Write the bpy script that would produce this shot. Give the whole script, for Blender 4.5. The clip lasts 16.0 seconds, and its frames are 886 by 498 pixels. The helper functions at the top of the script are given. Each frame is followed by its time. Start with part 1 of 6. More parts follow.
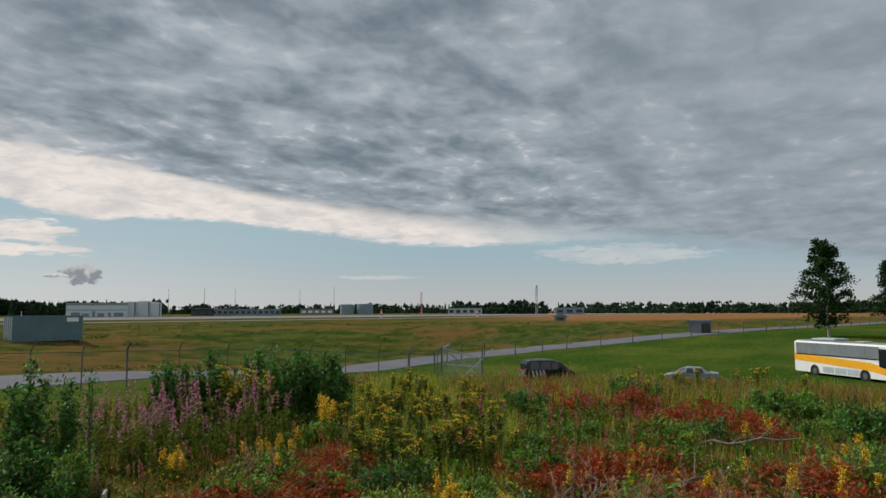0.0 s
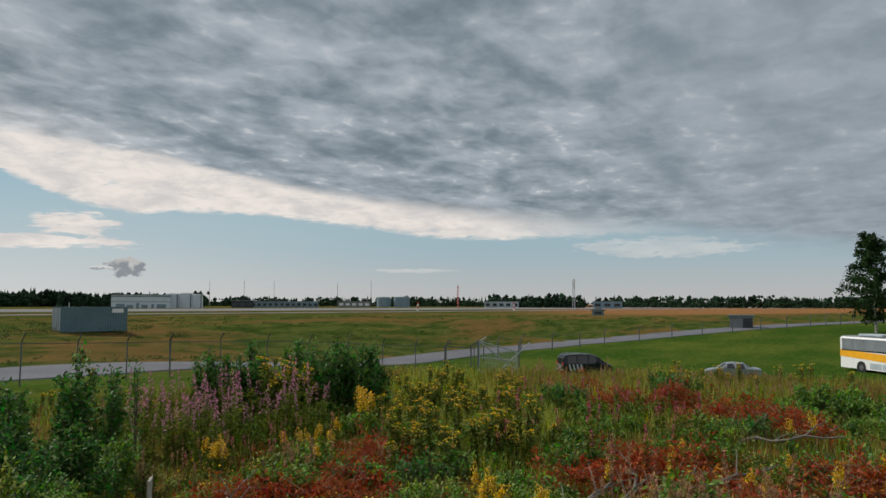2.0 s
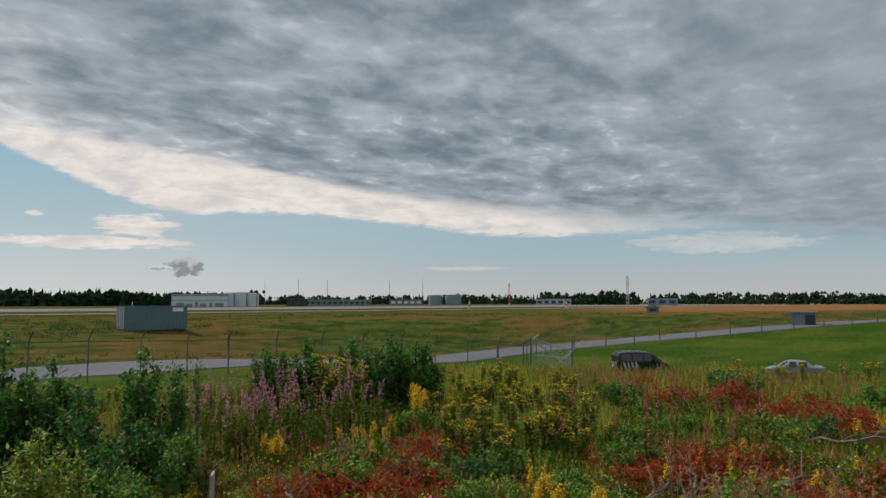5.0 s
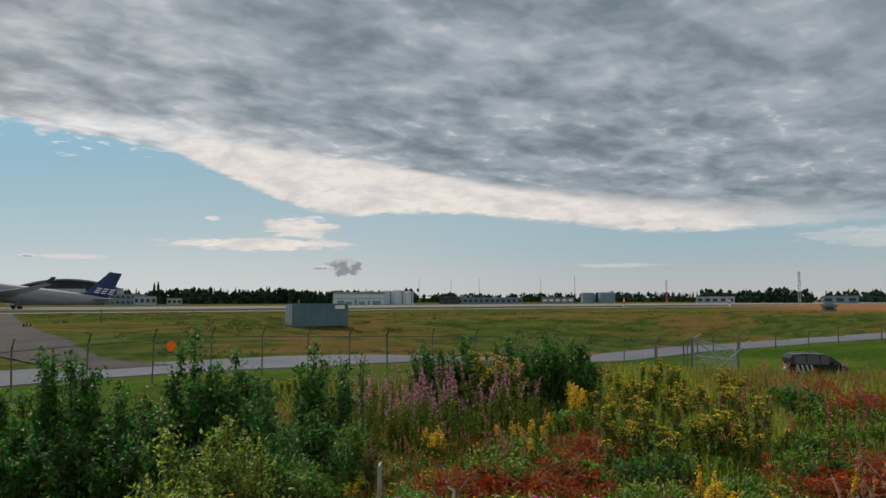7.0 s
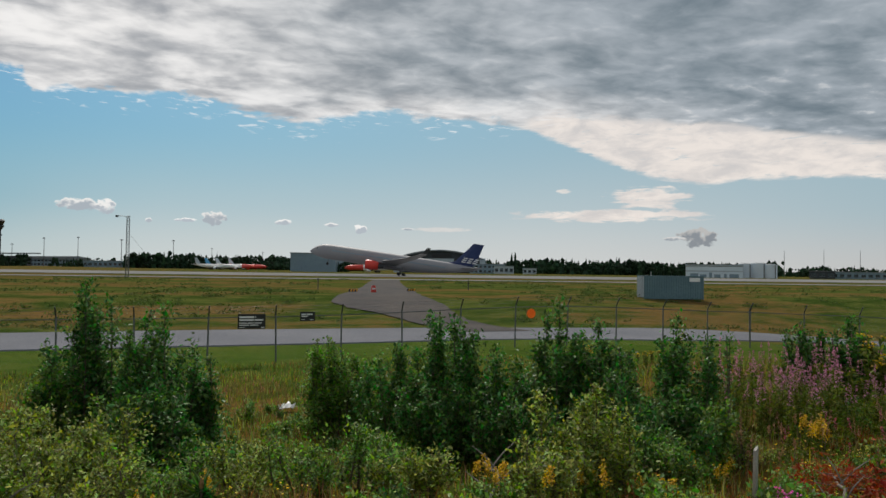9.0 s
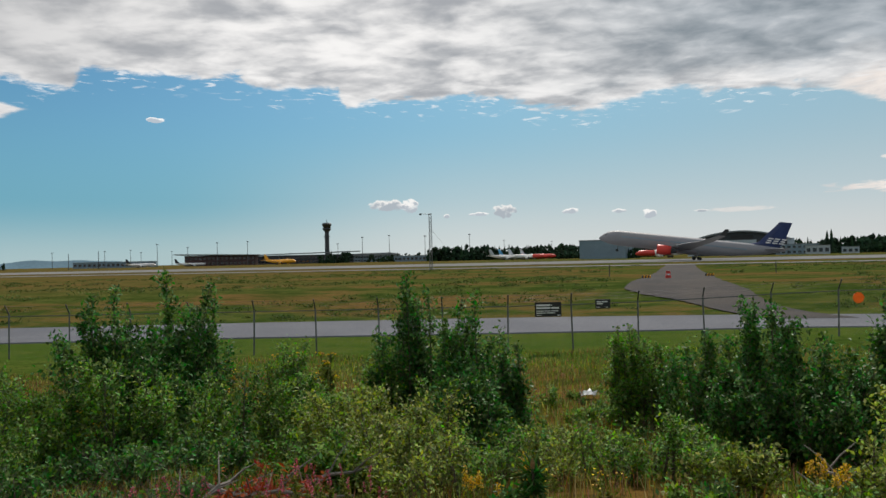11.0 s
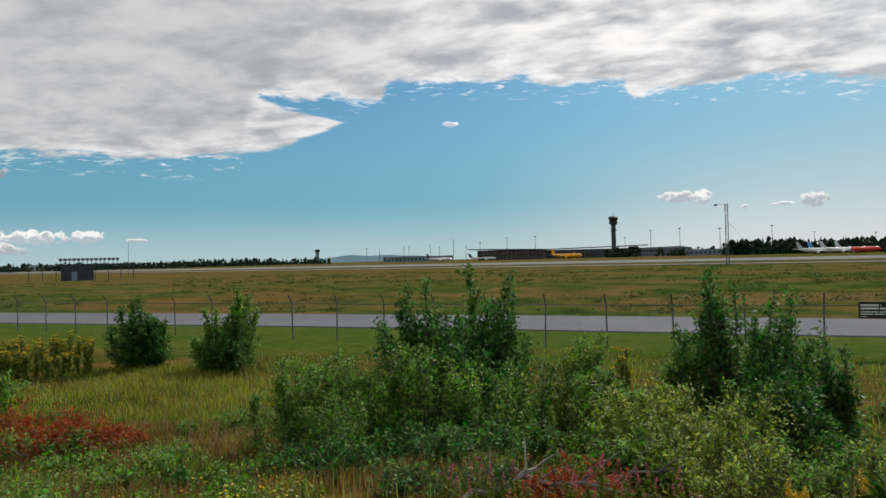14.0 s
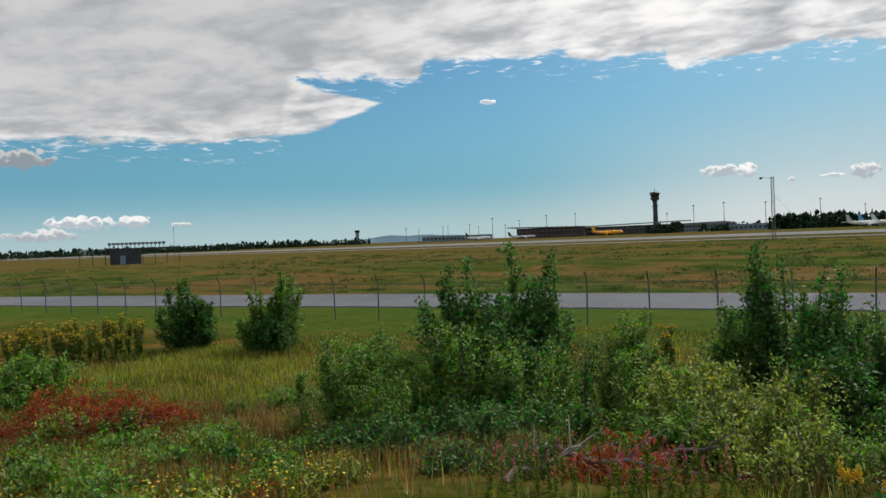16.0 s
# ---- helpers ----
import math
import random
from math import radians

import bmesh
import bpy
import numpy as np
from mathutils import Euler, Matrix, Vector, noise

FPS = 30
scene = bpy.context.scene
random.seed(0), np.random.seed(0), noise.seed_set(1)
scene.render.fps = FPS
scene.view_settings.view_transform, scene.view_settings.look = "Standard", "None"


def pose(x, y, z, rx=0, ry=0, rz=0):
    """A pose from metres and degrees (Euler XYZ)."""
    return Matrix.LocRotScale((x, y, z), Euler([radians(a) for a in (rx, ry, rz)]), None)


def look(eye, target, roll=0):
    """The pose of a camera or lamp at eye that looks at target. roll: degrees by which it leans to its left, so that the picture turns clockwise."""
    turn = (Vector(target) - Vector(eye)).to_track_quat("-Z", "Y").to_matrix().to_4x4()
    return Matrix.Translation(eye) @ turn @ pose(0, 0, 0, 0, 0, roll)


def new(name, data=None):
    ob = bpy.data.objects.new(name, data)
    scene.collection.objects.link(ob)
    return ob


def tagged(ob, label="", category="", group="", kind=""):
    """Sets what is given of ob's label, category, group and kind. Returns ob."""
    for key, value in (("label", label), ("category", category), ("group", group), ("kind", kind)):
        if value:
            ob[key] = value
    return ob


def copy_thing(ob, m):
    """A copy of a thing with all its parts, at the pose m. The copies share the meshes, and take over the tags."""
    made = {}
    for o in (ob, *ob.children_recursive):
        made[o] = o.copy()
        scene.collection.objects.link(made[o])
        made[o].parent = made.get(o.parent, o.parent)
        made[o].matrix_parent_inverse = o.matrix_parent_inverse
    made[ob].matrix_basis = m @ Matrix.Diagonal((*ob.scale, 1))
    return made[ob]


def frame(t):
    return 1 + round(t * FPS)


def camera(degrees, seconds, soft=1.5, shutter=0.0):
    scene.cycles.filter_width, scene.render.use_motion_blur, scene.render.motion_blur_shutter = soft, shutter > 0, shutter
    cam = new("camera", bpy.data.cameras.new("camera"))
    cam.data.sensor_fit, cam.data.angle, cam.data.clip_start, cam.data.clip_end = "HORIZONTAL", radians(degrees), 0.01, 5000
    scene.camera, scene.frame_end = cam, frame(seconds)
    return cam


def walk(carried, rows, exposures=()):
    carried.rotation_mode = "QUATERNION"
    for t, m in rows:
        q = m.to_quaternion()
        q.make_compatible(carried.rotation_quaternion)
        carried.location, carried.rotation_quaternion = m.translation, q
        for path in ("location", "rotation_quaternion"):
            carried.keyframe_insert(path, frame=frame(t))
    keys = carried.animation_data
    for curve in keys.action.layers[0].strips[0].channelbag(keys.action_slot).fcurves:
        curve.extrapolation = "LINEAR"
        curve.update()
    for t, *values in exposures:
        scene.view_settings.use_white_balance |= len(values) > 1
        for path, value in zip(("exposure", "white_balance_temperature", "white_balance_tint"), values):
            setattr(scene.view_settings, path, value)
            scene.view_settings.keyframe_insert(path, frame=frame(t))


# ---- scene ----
cam = camera(62.57, 16.0)
EYE, ARM = 4.3, 0.45  # eye height over the fence's foot; the camera is held at arm's length and swings round
ROWS = [  # seconds, yaw, pitch, lean to the right
    (0.0, -65.05, 4.84, 0.16),
    (0.5, -64.62, 4.80, 0.08),
    (1.0, -63.89, 4.68, -0.20),
    (1.5, -63.10, 4.42, -0.13),
    (2.0, -62.18, 4.31, -0.14),
    (2.5, -61.51, 4.25, -0.10),
    (3.0, -60.70, 4.33, -0.12),
    (5.5, -56.28, 4.03, 0.12),
    (6.0, -53.42, 3.97, 0.05),
    (6.5, -50.42, 3.83, 0.34),
    (7.0, -46.35, 3.99, 0.13),
    (7.5, -41.88, 3.61, 0.42),
    (8.0, -35.27, 3.19, -0.72),
    (8.5, -27.18, 2.51, -1.50),
    (9.0, -19.39, 1.59, -0.77),
    (9.5, -14.07, 1.26, 0.11),
    (10.0, -7.84, 1.04, 0.62),
    (12.5, 15.41, 0.25, 1.84),
    (13.0, 19.29, 0.65, 1.78),
    (13.5, 22.64, 0.90, 1.73),
    (14.0, 25.21, 0.82, 1.42),
    (14.5, 26.16, 0.21, 1.33),
    (15.0, 27.01, 0.0, 1.43),
    (15.5, 27.44, -0.51, 1.48),
    (16.0, 28.34, -0.72, 2.29),
]
walk(cam, [(t, pose(-ARM * math.sin(radians(a)), ARM * (math.cos(radians(a)) - 1), EYE, 90 + b, 0, a) @ pose(0, 0, 0, 0, 0, -c))
           for t, a, b, c in ROWS],
     exposures=((0.0, 0.04), (6.0, 0.04), (9.0, 0.05), (12.5, 0.2), (16.0, 0.22)))

# ---- world, sun ----
SUN_AZ, SUN_EL = -8.0, 44.0  # degrees to the left of +y, and up


def node(nt, kind, **values):
    n = nt.nodes.new(kind)
    for k, v in values.items():
        if k == "op":
            n.operation = v
        elif k == "blend":
            n.data_type, n.blend_type = "RGBA", v
    return n


def feed(nt, socket, value):
    if hasattr(value, "is_output"):
        nt.links.new(value, socket)
    else:
        socket.default_value = value


def calc(nt, op, a, b=0.0, c=0.0):
    n = node(nt, "ShaderNodeMath", op=op)
    for i, v in enumerate((a, b, c)):
        feed(nt, n.inputs[i], v)
    return n.outputs[0]


def ramp(nt, x, lo, hi, to0=0.0, to1=1.0):
    n = nt.nodes.new("ShaderNodeMapRange")
    n.interpolation_type = "SMOOTHSTEP"
    for i, v in enumerate((x, lo, hi, to0, to1)):
        feed(nt, n.inputs[i], v)
    return n.outputs[0]


def mixed(nt, fac, a, b, blend="MIX"):
    n = node(nt, "ShaderNodeMix", blend=blend)
    feed(nt, n.inputs[0], fac), feed(nt, n.inputs[6], a), feed(nt, n.inputs[7], b)
    return n.outputs[2]


def cloud_noise(nt, vec, scale, detail, rough=0.55, distort=0.0):
    n = nt.nodes.new("ShaderNodeTexNoise")
    feed(nt, n.inputs["Vector"], vec)
    n.inputs["Scale"].default_value, n.inputs["Detail"].default_value = scale, detail
    n.inputs["Roughness"].default_value, n.inputs["Distortion"].default_value = rough, distort
    return n.outputs[0]


def vec3(nt, x, y, z=0.0):
    n = nt.nodes.new("ShaderNodeCombineXYZ")
    for i, v in enumerate((x, y, z)):
        feed(nt, n.inputs[i], v)
    return n.outputs[0]


def profile(nt, x, lo, hi, points, top):
    """A line through (x, value) points, as a function of x."""
    r = nt.nodes.new("ShaderNodeValToRGB")
    els = r.color_ramp.elements
    while len(els) < len(points):
        els.new(0.5)
    for el, (a, v) in zip(els, sorted(points)):
        el.position = (a - lo) / (hi - lo)
        el.color = (v / top, v / top, v / top, 1)
    feed(nt, r.inputs[0], calc(nt, "DIVIDE", calc(nt, "SUBTRACT", x, lo), hi - lo))
    return calc(nt, "MULTIPLY", r.outputs[0], top)


def build_world():
    world = bpy.data.worlds.new("cloudy_sky")
    scene.world = world
    world.use_nodes = True
    nt = world.node_tree
    nt.nodes.clear()

    def add(a, b):
        return calc(nt, "ADD", a, b)

    def mul(a, b):
        return calc(nt, "MULTIPLY", a, b)

    def swing(n, k):
        """Noise about zero, k wide."""
        return mul(calc(nt, "SUBTRACT", n, 0.5), k)
    out = nt.nodes.new("ShaderNodeOutputWorld")
    bg = nt.nodes.new("ShaderNodeBackground")
    nt.links.new(bg.outputs[0], out.inputs[0])
    sky = nt.nodes.new("ShaderNodeTexSky")
    sky.sky_type, sky.sun_disc = "NISHITA", False
    sky.sun_elevation, sky.sun_rotation = radians(SUN_EL), radians(-SUN_AZ)
    sky.air_density, sky.dust_density, sky.ozone_density = 1.0, 1.2, 2.0
    geo = nt.nodes.new("ShaderNodeTexCoord")
    sep = nt.nodes.new("ShaderNodeSeparateXYZ")
    nt.links.new(geo.outputs["Generated"], sep.inputs[0])
    dx, dy, dz = sep.outputs
    up = calc(nt, "MAXIMUM", dz, 0.012)
    az = mul(calc(nt, "ARCTAN2", mul(dx, -1.0), dy), 57.29578)
    el = mul(calc(nt, "ARCSINE", dz), 57.29578)
    # clear air: blue overhead, milky towards the sun and the horizon
    blue = mixed(nt, 1.0, sky.outputs[0], (0.030, 0.056, 0.066, 1), "MULTIPLY")
    blue = mixed(nt, ramp(nt, az, -45.0, 28.0, 0.75, 0.0), blue, (0.36, 0.50, 0.56, 1))
    haze = ramp(nt, el, 0.0, 15.0, 1.0, 0.0)
    side = ramp(nt, az, -48.0, 40.0)
    hazecol = mixed(nt, side, (0.33, 0.43, 0.48, 1), (0.135, 0.35, 0.47, 1))
    hazecol = mixed(nt, ramp(nt, el, 0.0, 5.0), mixed(nt, side, (0.48, 0.465, 0.455, 1), (0.40, 0.53, 0.56, 1)), hazecol)
    col = mixed(nt, mul(haze, 0.85), blue, hazecol)
    glare = mul(mul(ramp(nt, az, -68.0, -26.0), ramp(nt, az, 25.0, 0.0)), ramp(nt, el, 11.0, 0.0))
    col = mixed(nt, mul(glare, 0.55), col, (0.68, 0.69, 0.68, 1))
    # plane of the deck, flattened towards the horizon
    flat = add(up, 0.11)
    lx, ly = calc(nt, "DIVIDE", dx, flat), calc(nt, "DIVIDE", dy, flat)
    n_big = cloud_noise(nt, vec3(nt, lx, ly), 1.1, 3.0, 0.5)
    n_mid = cloud_noise(nt, vec3(nt, lx, mul(ly, 1.2)), 3.3, 5.0, 0.50, 0.3)
    n_fine = cloud_noise(nt, vec3(nt, lx, mul(ly, 1.2)), 10.0, 4.0, 0.52, 0.35)
    n_rag = cloud_noise(nt, vec3(nt, mul(az, 0.34), el), 0.9, 6.0, 0.62, 0.4)
    n_wisp = cloud_noise(nt, vec3(nt, mul(az, 0.5), mul(el, 2.6)), 1.1, 5.0, 0.6, 0.6)
    # lower edge of the deck by azimuth, in degrees of height
    rim = profile(nt, az, -110.0, 70.0, (
        (-110, 1.5), (-96, 2.4), (-82, 4.4), (-67, 5.9), (-57, 7.6), (-51, 8.6), (-45, 9.8), (-39, 10.8), (-33, 11.3), (-28, 11.9), (-24, 11.2), (-17, 11.8),
        (-13, 11.8), (-8, 10.8), (-2.6, 11.9), (1.5, 12.4), (6, 12.2), (10.2, 11.6), (11.2, 13.1), (16, 12.7), (19, 13.8), (29, 13.6), (30, 12.3), (39.5, 12.6), (40.3, 8.3), (46, 7.8), (70, 7.6)), 20.0)
    ragged = ramp(nt, az, -50.0, -20.0, 0.35, 1.0)
    over = add(calc(nt, "SUBTRACT", el, rim), mul(add(swing(n_rag, 2.6), swing(n_fine, 1.0)), ragged))
    cover = ramp(nt, over, -0.12, mul(ramp(nt, az, -75.0, -45.0, 2.2, 0.5), 1.0))
    # a tongue of the deck that runs out to the right of its left half
    tip_lo = profile(nt, az, 30.0, 45.0, ((30, 10.9), (32.6, 10.7), (35.8, 9.5), (38, 8.6), (45, 7.8)), 20.0)
    tip_hi = profile(nt, az, 30.0, 45.0, ((30, 10.4), (32.6, 10.8), (36.2, 11.5), (39.6, 12.7), (45, 13.5)), 20.0)
    wave = add(el, add(swing(n_rag, 0.7), swing(n_wisp, 0.5)))
    tongue = mul(ramp(nt, calc(nt, "SUBTRACT", wave, tip_lo), -0.1, 0.25), ramp(nt, calc(nt, "SUBTRACT", tip_hi, wave), -0.1, 0.2))
    tongue = mul(tongue, mul(ramp(nt, az, 32.0, 33.2), ramp(nt, az, 41.5, 40.5)))
    cover = calc(nt, "MAXIMUM", cover, tongue)
    # shreds below the rim
    near_rim = mul(ramp(nt, over, -2.6, -0.2), ramp(nt, az, -36.0, -26.0))
    shreds = mul(ramp(nt, add(n_wisp, mul(near_rim, 0.12)), 0.66, 0.80), near_rim)
    # the pale far sheet under the deck, and streaks below it
    floor_el = profile(nt, az, -100.0, -20.0, ((-100, 5.6), (-80, 5.4), (-67, 5.0), (-61, 5.2), (-55, 6.0), (-48, 6.7), (-42, 6.8), (-39, 6.3), (-34.5, 7.3), (-31.3, 8.6), (-27.5, 10.2), (-20, 12.5)), 20.0)
    sheet = ramp(nt, add(calc(nt, "SUBTRACT", el, floor_el), add(swing(n_wisp, 0.9), swing(n_rag, 0.7))), -0.1, 0.35)
    sheet = mul(sheet, mul(ramp(nt, az, -22.0, -27.0), ramp(nt, az, -84.0, -62.0)))
    sheet = mul(sheet, ramp(nt, n_wisp, 0.26, 0.42, 0.55, 1.0))
    cream = mixed(nt, ramp(nt, n_rag, 0.3, 0.65), (0.62, 0.585, 0.57, 1), (0.85, 0.77, 0.71, 1))
    col = mixed(nt, mul(sheet, 0.92), col, cream)
    for a, e, w, h, k in ((-32.5, 4.25, 7.0, 0.5, 0.9), (-35.2, 5.6, 2.9, 0.95, 0.9), (-28.8, 6.15, 0.7, 0.2, 0.7), (-79.0, 4.3, 7.0, 0.8, 0.35), (-19.5, 3.1, 2.6, 0.2, 0.5), (-60.0, 2.6, 3.5, 0.2, 0.3)):
        qa, qe = calc(nt, "DIVIDE", calc(nt, "SUBTRACT", az, a), w), calc(nt, "DIVIDE", calc(nt, "SUBTRACT", el, e), h)
        d = add(add(mul(qa, qa), mul(qe, qe)), add(swing(n_wisp, 3.0), swing(n_rag, 1.6)))
        col = mixed(nt, mul(ramp(nt, d, 1.1, 0.35), k), col, cream)
    # tones of the deck: grey-blue on the right, sunlit white on the left
    lump = add(add(mul(n_mid, 0.60), mul(n_fine, 0.22)), mul(n_big, 0.18))
    dark = mixed(nt, ramp(nt, lump, 0.32, 0.68), (0.145, 0.19, 0.225, 1), (0.40, 0.445, 0.49, 1))
    gaps = mul(ramp(nt, n_fine, 0.54, 0.72), ramp(nt, n_mid, 0.46, 0.62))
    gaps = mul(gaps, mul(ramp(nt, el, 5.5, 9.5), ramp(nt, el, 17.0, 12.0, 0.35, 1.0)))
    dark = mixed(nt, mul(gaps, 0.75), dark, (0.62, 0.63, 0.64, 1))
    dark = mixed(nt, mul(ramp(nt, az, -66.0, -88.0), 0.55), dark, (0.29, 0.335, 0.375, 1))
    lite = mixed(nt, ramp(nt, lump, 0.36, 0.62), (0.36, 0.375, 0.40, 1), (0.90, 0.885, 0.87, 1))
    veil = mixed(nt, ramp(nt, lump, 0.34, 0.64), (0.34, 0.35, 0.365, 1), (0.54, 0.54, 0.545, 1))
    inner = ramp(nt, over, 0.8, 4.5)
    lite = mixed(nt, mul(ramp(nt, az, 14.0, 44.0, 0.15, 1.0), ramp(nt, over, 0.0, 2.5, 0.45, 1.0)), lite, veil)
    tone = ramp(nt, add(az, swing(n_big, 34.0)), -40.0, 6.0)
    lining = mul(ramp(nt, over, 3.2, 0.2), ramp(nt, az, -46.0, -18.0))
    tone = calc(nt, "MAXIMUM", tone, lining)
    tone = mul(tone, ramp(nt, mul(inner, ramp(nt, az, 12.0, -30.0)), 0.0, 1.0, 1.0, 0.5))
    deck = mixed(nt, tone, dark, lite)
    col = mixed(nt, mul(shreds, 0.7), col, (0.82, 0.83, 0.84, 1))
    col = mixed(nt, cover, col, deck)
    # small cumulus low over the horizon: bright crowns, grey feet
    puffs = ((-38.7, 2.6, 1.5, 0.75, 0.36), (-37.0, 2.5, 1.0, 0.18, 0.5), (7.2, 4.25, 1.7, 0.5, 0.62), (5.6, 4.15, 0.8, 0.68, 0.66), (-1.9, 3.65, 0.95, 0.62, 0.6), (0.1, 3.4, 0.9, 0.16, 0.7),
             (-6.9, 3.45, 0.8, 0.25, 0.68), (-10.7, 3.3, 0.6, 0.18, 0.66), (-12.9, 3.05, 0.65, 0.4, 0.68), (-16.6, 3.1, 0.7, 0.1, 0.6), (2.7, 3.3, 0.3, 0.2, 0.66), 
             (54.6, 2.2, 2.6, 0.62, 0.66), (51.2, 2.2, 1.3, 0.5, 0.64), (57.0, 1.4, 2.8, 0.5, 0.56), (48.0, 1.9, 0.8, 0.18, 0.6), (58.2, 6.6, 2.4, 0.8, 0.4), (24.4, 10.5, 0.8, 0.22, 0.75))
    vor = nt.nodes.new("ShaderNodeTexVoronoi")
    vor.inputs["Scale"].default_value = 1.9
    n_puff = cloud_noise(nt, vec3(nt, az, mul(el, 1.2)), 1.3, 5.0, 0.6)
    feed(nt, vor.inputs["Vector"], vec3(nt, add(az, swing(n_puff, 0.5)), mul(el, 1.3)))
    billow = add(mul(vor.outputs["Distance"], 0.9), swing(n_puff, 2.2))
    for a, e, w, h, tint in puffs:
        qa = calc(nt, "DIVIDE", calc(nt, "SUBTRACT", az, a), w)
        qe = calc(nt, "DIVIDE", calc(nt, "SUBTRACT", el, e), h)
        d = add(add(mul(qa, qa), mul(qe, qe)), billow)
        m = ramp(nt, d, 1.35, 0.95)
        lit = ramp(nt, add(add(mul(qe, 0.8), mul(d, 0.75)), swing(n_puff, 2.0)), 0.35, 1.1)
        shade = mixed(nt, lit, (tint * 0.62, tint * 0.68, tint * 0.75, 1), (tint * 1.32, tint * 1.29, tint * 1.25, 1))
        col = mixed(nt, mul(m, 0.92), col, shade)
    nt.links.new(col, bg.inputs[0])
    bg.inputs[1].default_value = 1.0


build_world()
sun = new("sun", bpy.data.lights.new("sun", "SUN"))
sun.data.energy, sun.data.angle, sun.data.color = 3.2, radians(3.0), (1.0, 0.94, 0.85)
sun.matrix_world = look((0, 0, 0), (math.sin(radians(SUN_AZ)) * math.cos(radians(SUN_EL)), -math.cos(radians(SUN_AZ)) * math.cos(radians(SUN_EL)), -math.sin(radians(SUN_EL))))


# ---- materials ----
def material(name, base, rough=0.8, metal=0.0, vary=0.25, scale=1.0, bump=0.0, other=None, fine=14.0, island=0.0, per_object=0.0, sub=0.0, alpha=1.0, wet=0.5):
    """Base colour broken up at two scales; island: spread by mesh island; sub: light let through (leaves)."""
    m = bpy.data.materials.new(name)
    m.use_nodes = True
    nt = m.node_tree
    p = nt.nodes["Principled BSDF"]
    tc = nt.nodes.new("ShaderNodeTexCoord")
    src = tc.outputs["Object"]
    a = cloud_noise(nt, src, scale, 4.0)
    b = cloud_noise(nt, src, scale * fine, 5.0, 0.65)
    base4 = (*base, 1)
    alt = (*(other or [min(1, c * (1 + 1.6 * vary)) for c in base]), 1)
    low = (*[c * (1 - vary) for c in base], 1)
    col = mixed(nt, ramp(nt, a, 0.35, 0.68), base4, alt)
    col = mixed(nt, calc(nt, "MULTIPLY", ramp(nt, b, 0.4, 0.72), 0.7), col, low)
    if island or per_object:
        g = nt.nodes.new("ShaderNodeNewGeometry") if island else nt.nodes.new("ShaderNodeObjectInfo")
        r = g.outputs["Random Per Island"] if island else g.outputs["Random"]
        hsv = nt.nodes.new("ShaderNodeHueSaturation")
        k = island or per_object
        feed(nt, hsv.inputs["Hue"], ramp(nt, r, 0.0, 1.0, 0.5 - 0.05 * k, 0.5 + 0.035 * k))
        feed(nt, hsv.inputs["Value"], ramp(nt, calc(nt, "FRACT", calc(nt, "MULTIPLY", r, 7.31)), 0.0, 1.0, 1 - 0.55 * k, 1 + 0.75 * k))
        feed(nt, hsv.inputs["Saturation"], ramp(nt, calc(nt, "FRACT", calc(nt, "MULTIPLY", r, 3.17)), 0.0, 1.0, 1 - 0.25 * k, 1 + 0.1 * k))
        nt.links.new(col, hsv.inputs["Color"])
        col = hsv.outputs[0]
    nt.links.new(col, p.inputs["Base Color"])
    feed(nt, p.inputs["Roughness"], ramp(nt, b, 0.3, 0.7, max(0.03, rough - 0.1), min(1.0, rough + 0.1)))
    p.inputs["Metallic"].default_value = metal
    p.inputs["Specular IOR Level"].default_value = wet
    if bump:
        n = nt.nodes.new("ShaderNodeBump")
        n.inputs["Strength"].default_value, n.inputs["Distance"].default_value = bump, 0.05
        nt.links.new(b, n.inputs["Height"])
        nt.links.new(n.outputs[0], p.inputs["Normal"])
    if sub:
        tr = nt.nodes.new("ShaderNodeBsdfTranslucent")
        nt.links.new(col, tr.inputs[0])
        mx = nt.nodes.new("ShaderNodeMixShader")
        mx.inputs[0].default_value = sub
        nt.links.new(p.outputs[0], mx.inputs[1]), nt.links.new(tr.outputs[0], mx.inputs[2])
        nt.links.new(mx.outputs[0], nt.nodes["Material Output"].inputs[0])
    return m


GALV = material("galvanised_steel", (0.11, 0.118, 0.122), 0.6, 0.3, 0.3, 3.0)
DARKSTEEL = material("dark_steel", (0.045, 0.047, 0.05), 0.6, 0.2, 0.3, 2.0)
ASPHALT = material("grey_asphalt", (0.12, 0.125, 0.145), 0.95, 0, 0.16, 0.12, 0.2, (0.15, 0.155, 0.175), 60.0, wet=0.1)
OLDASPHALT = material("dark_asphalt", (0.060, 0.056, 0.056), 0.95, 0, 0.3, 0.25, 0.2, (0.085, 0.075, 0.068), 30.0, wet=0.05)
CONCRETE = material("runway_concrete", (0.20, 0.20, 0.205), 0.95, 0, 0.15, 0.03, 0, (0.24, 0.24, 0.24), wet=0.0)
CONTAINER = material("blue_grey_paint", (0.105, 0.185, 0.215), 0.6, 0, 0.15, 0.5, 0, (0.13, 0.215, 0.24), 8.0)
HALLWHITE = material("bluish_white_cladding", (0.60, 0.68, 0.74), 0.6, 0, 0.08, 0.1)
PALESTEEL = material("pale_galvanised_steel", (0.36, 0.38, 0.40), 0.5, 0.2, 0.2, 3.0)
WHITE = material("white_paint", (0.78, 0.78, 0.77), 0.4, 0, 0.08, 0.3)
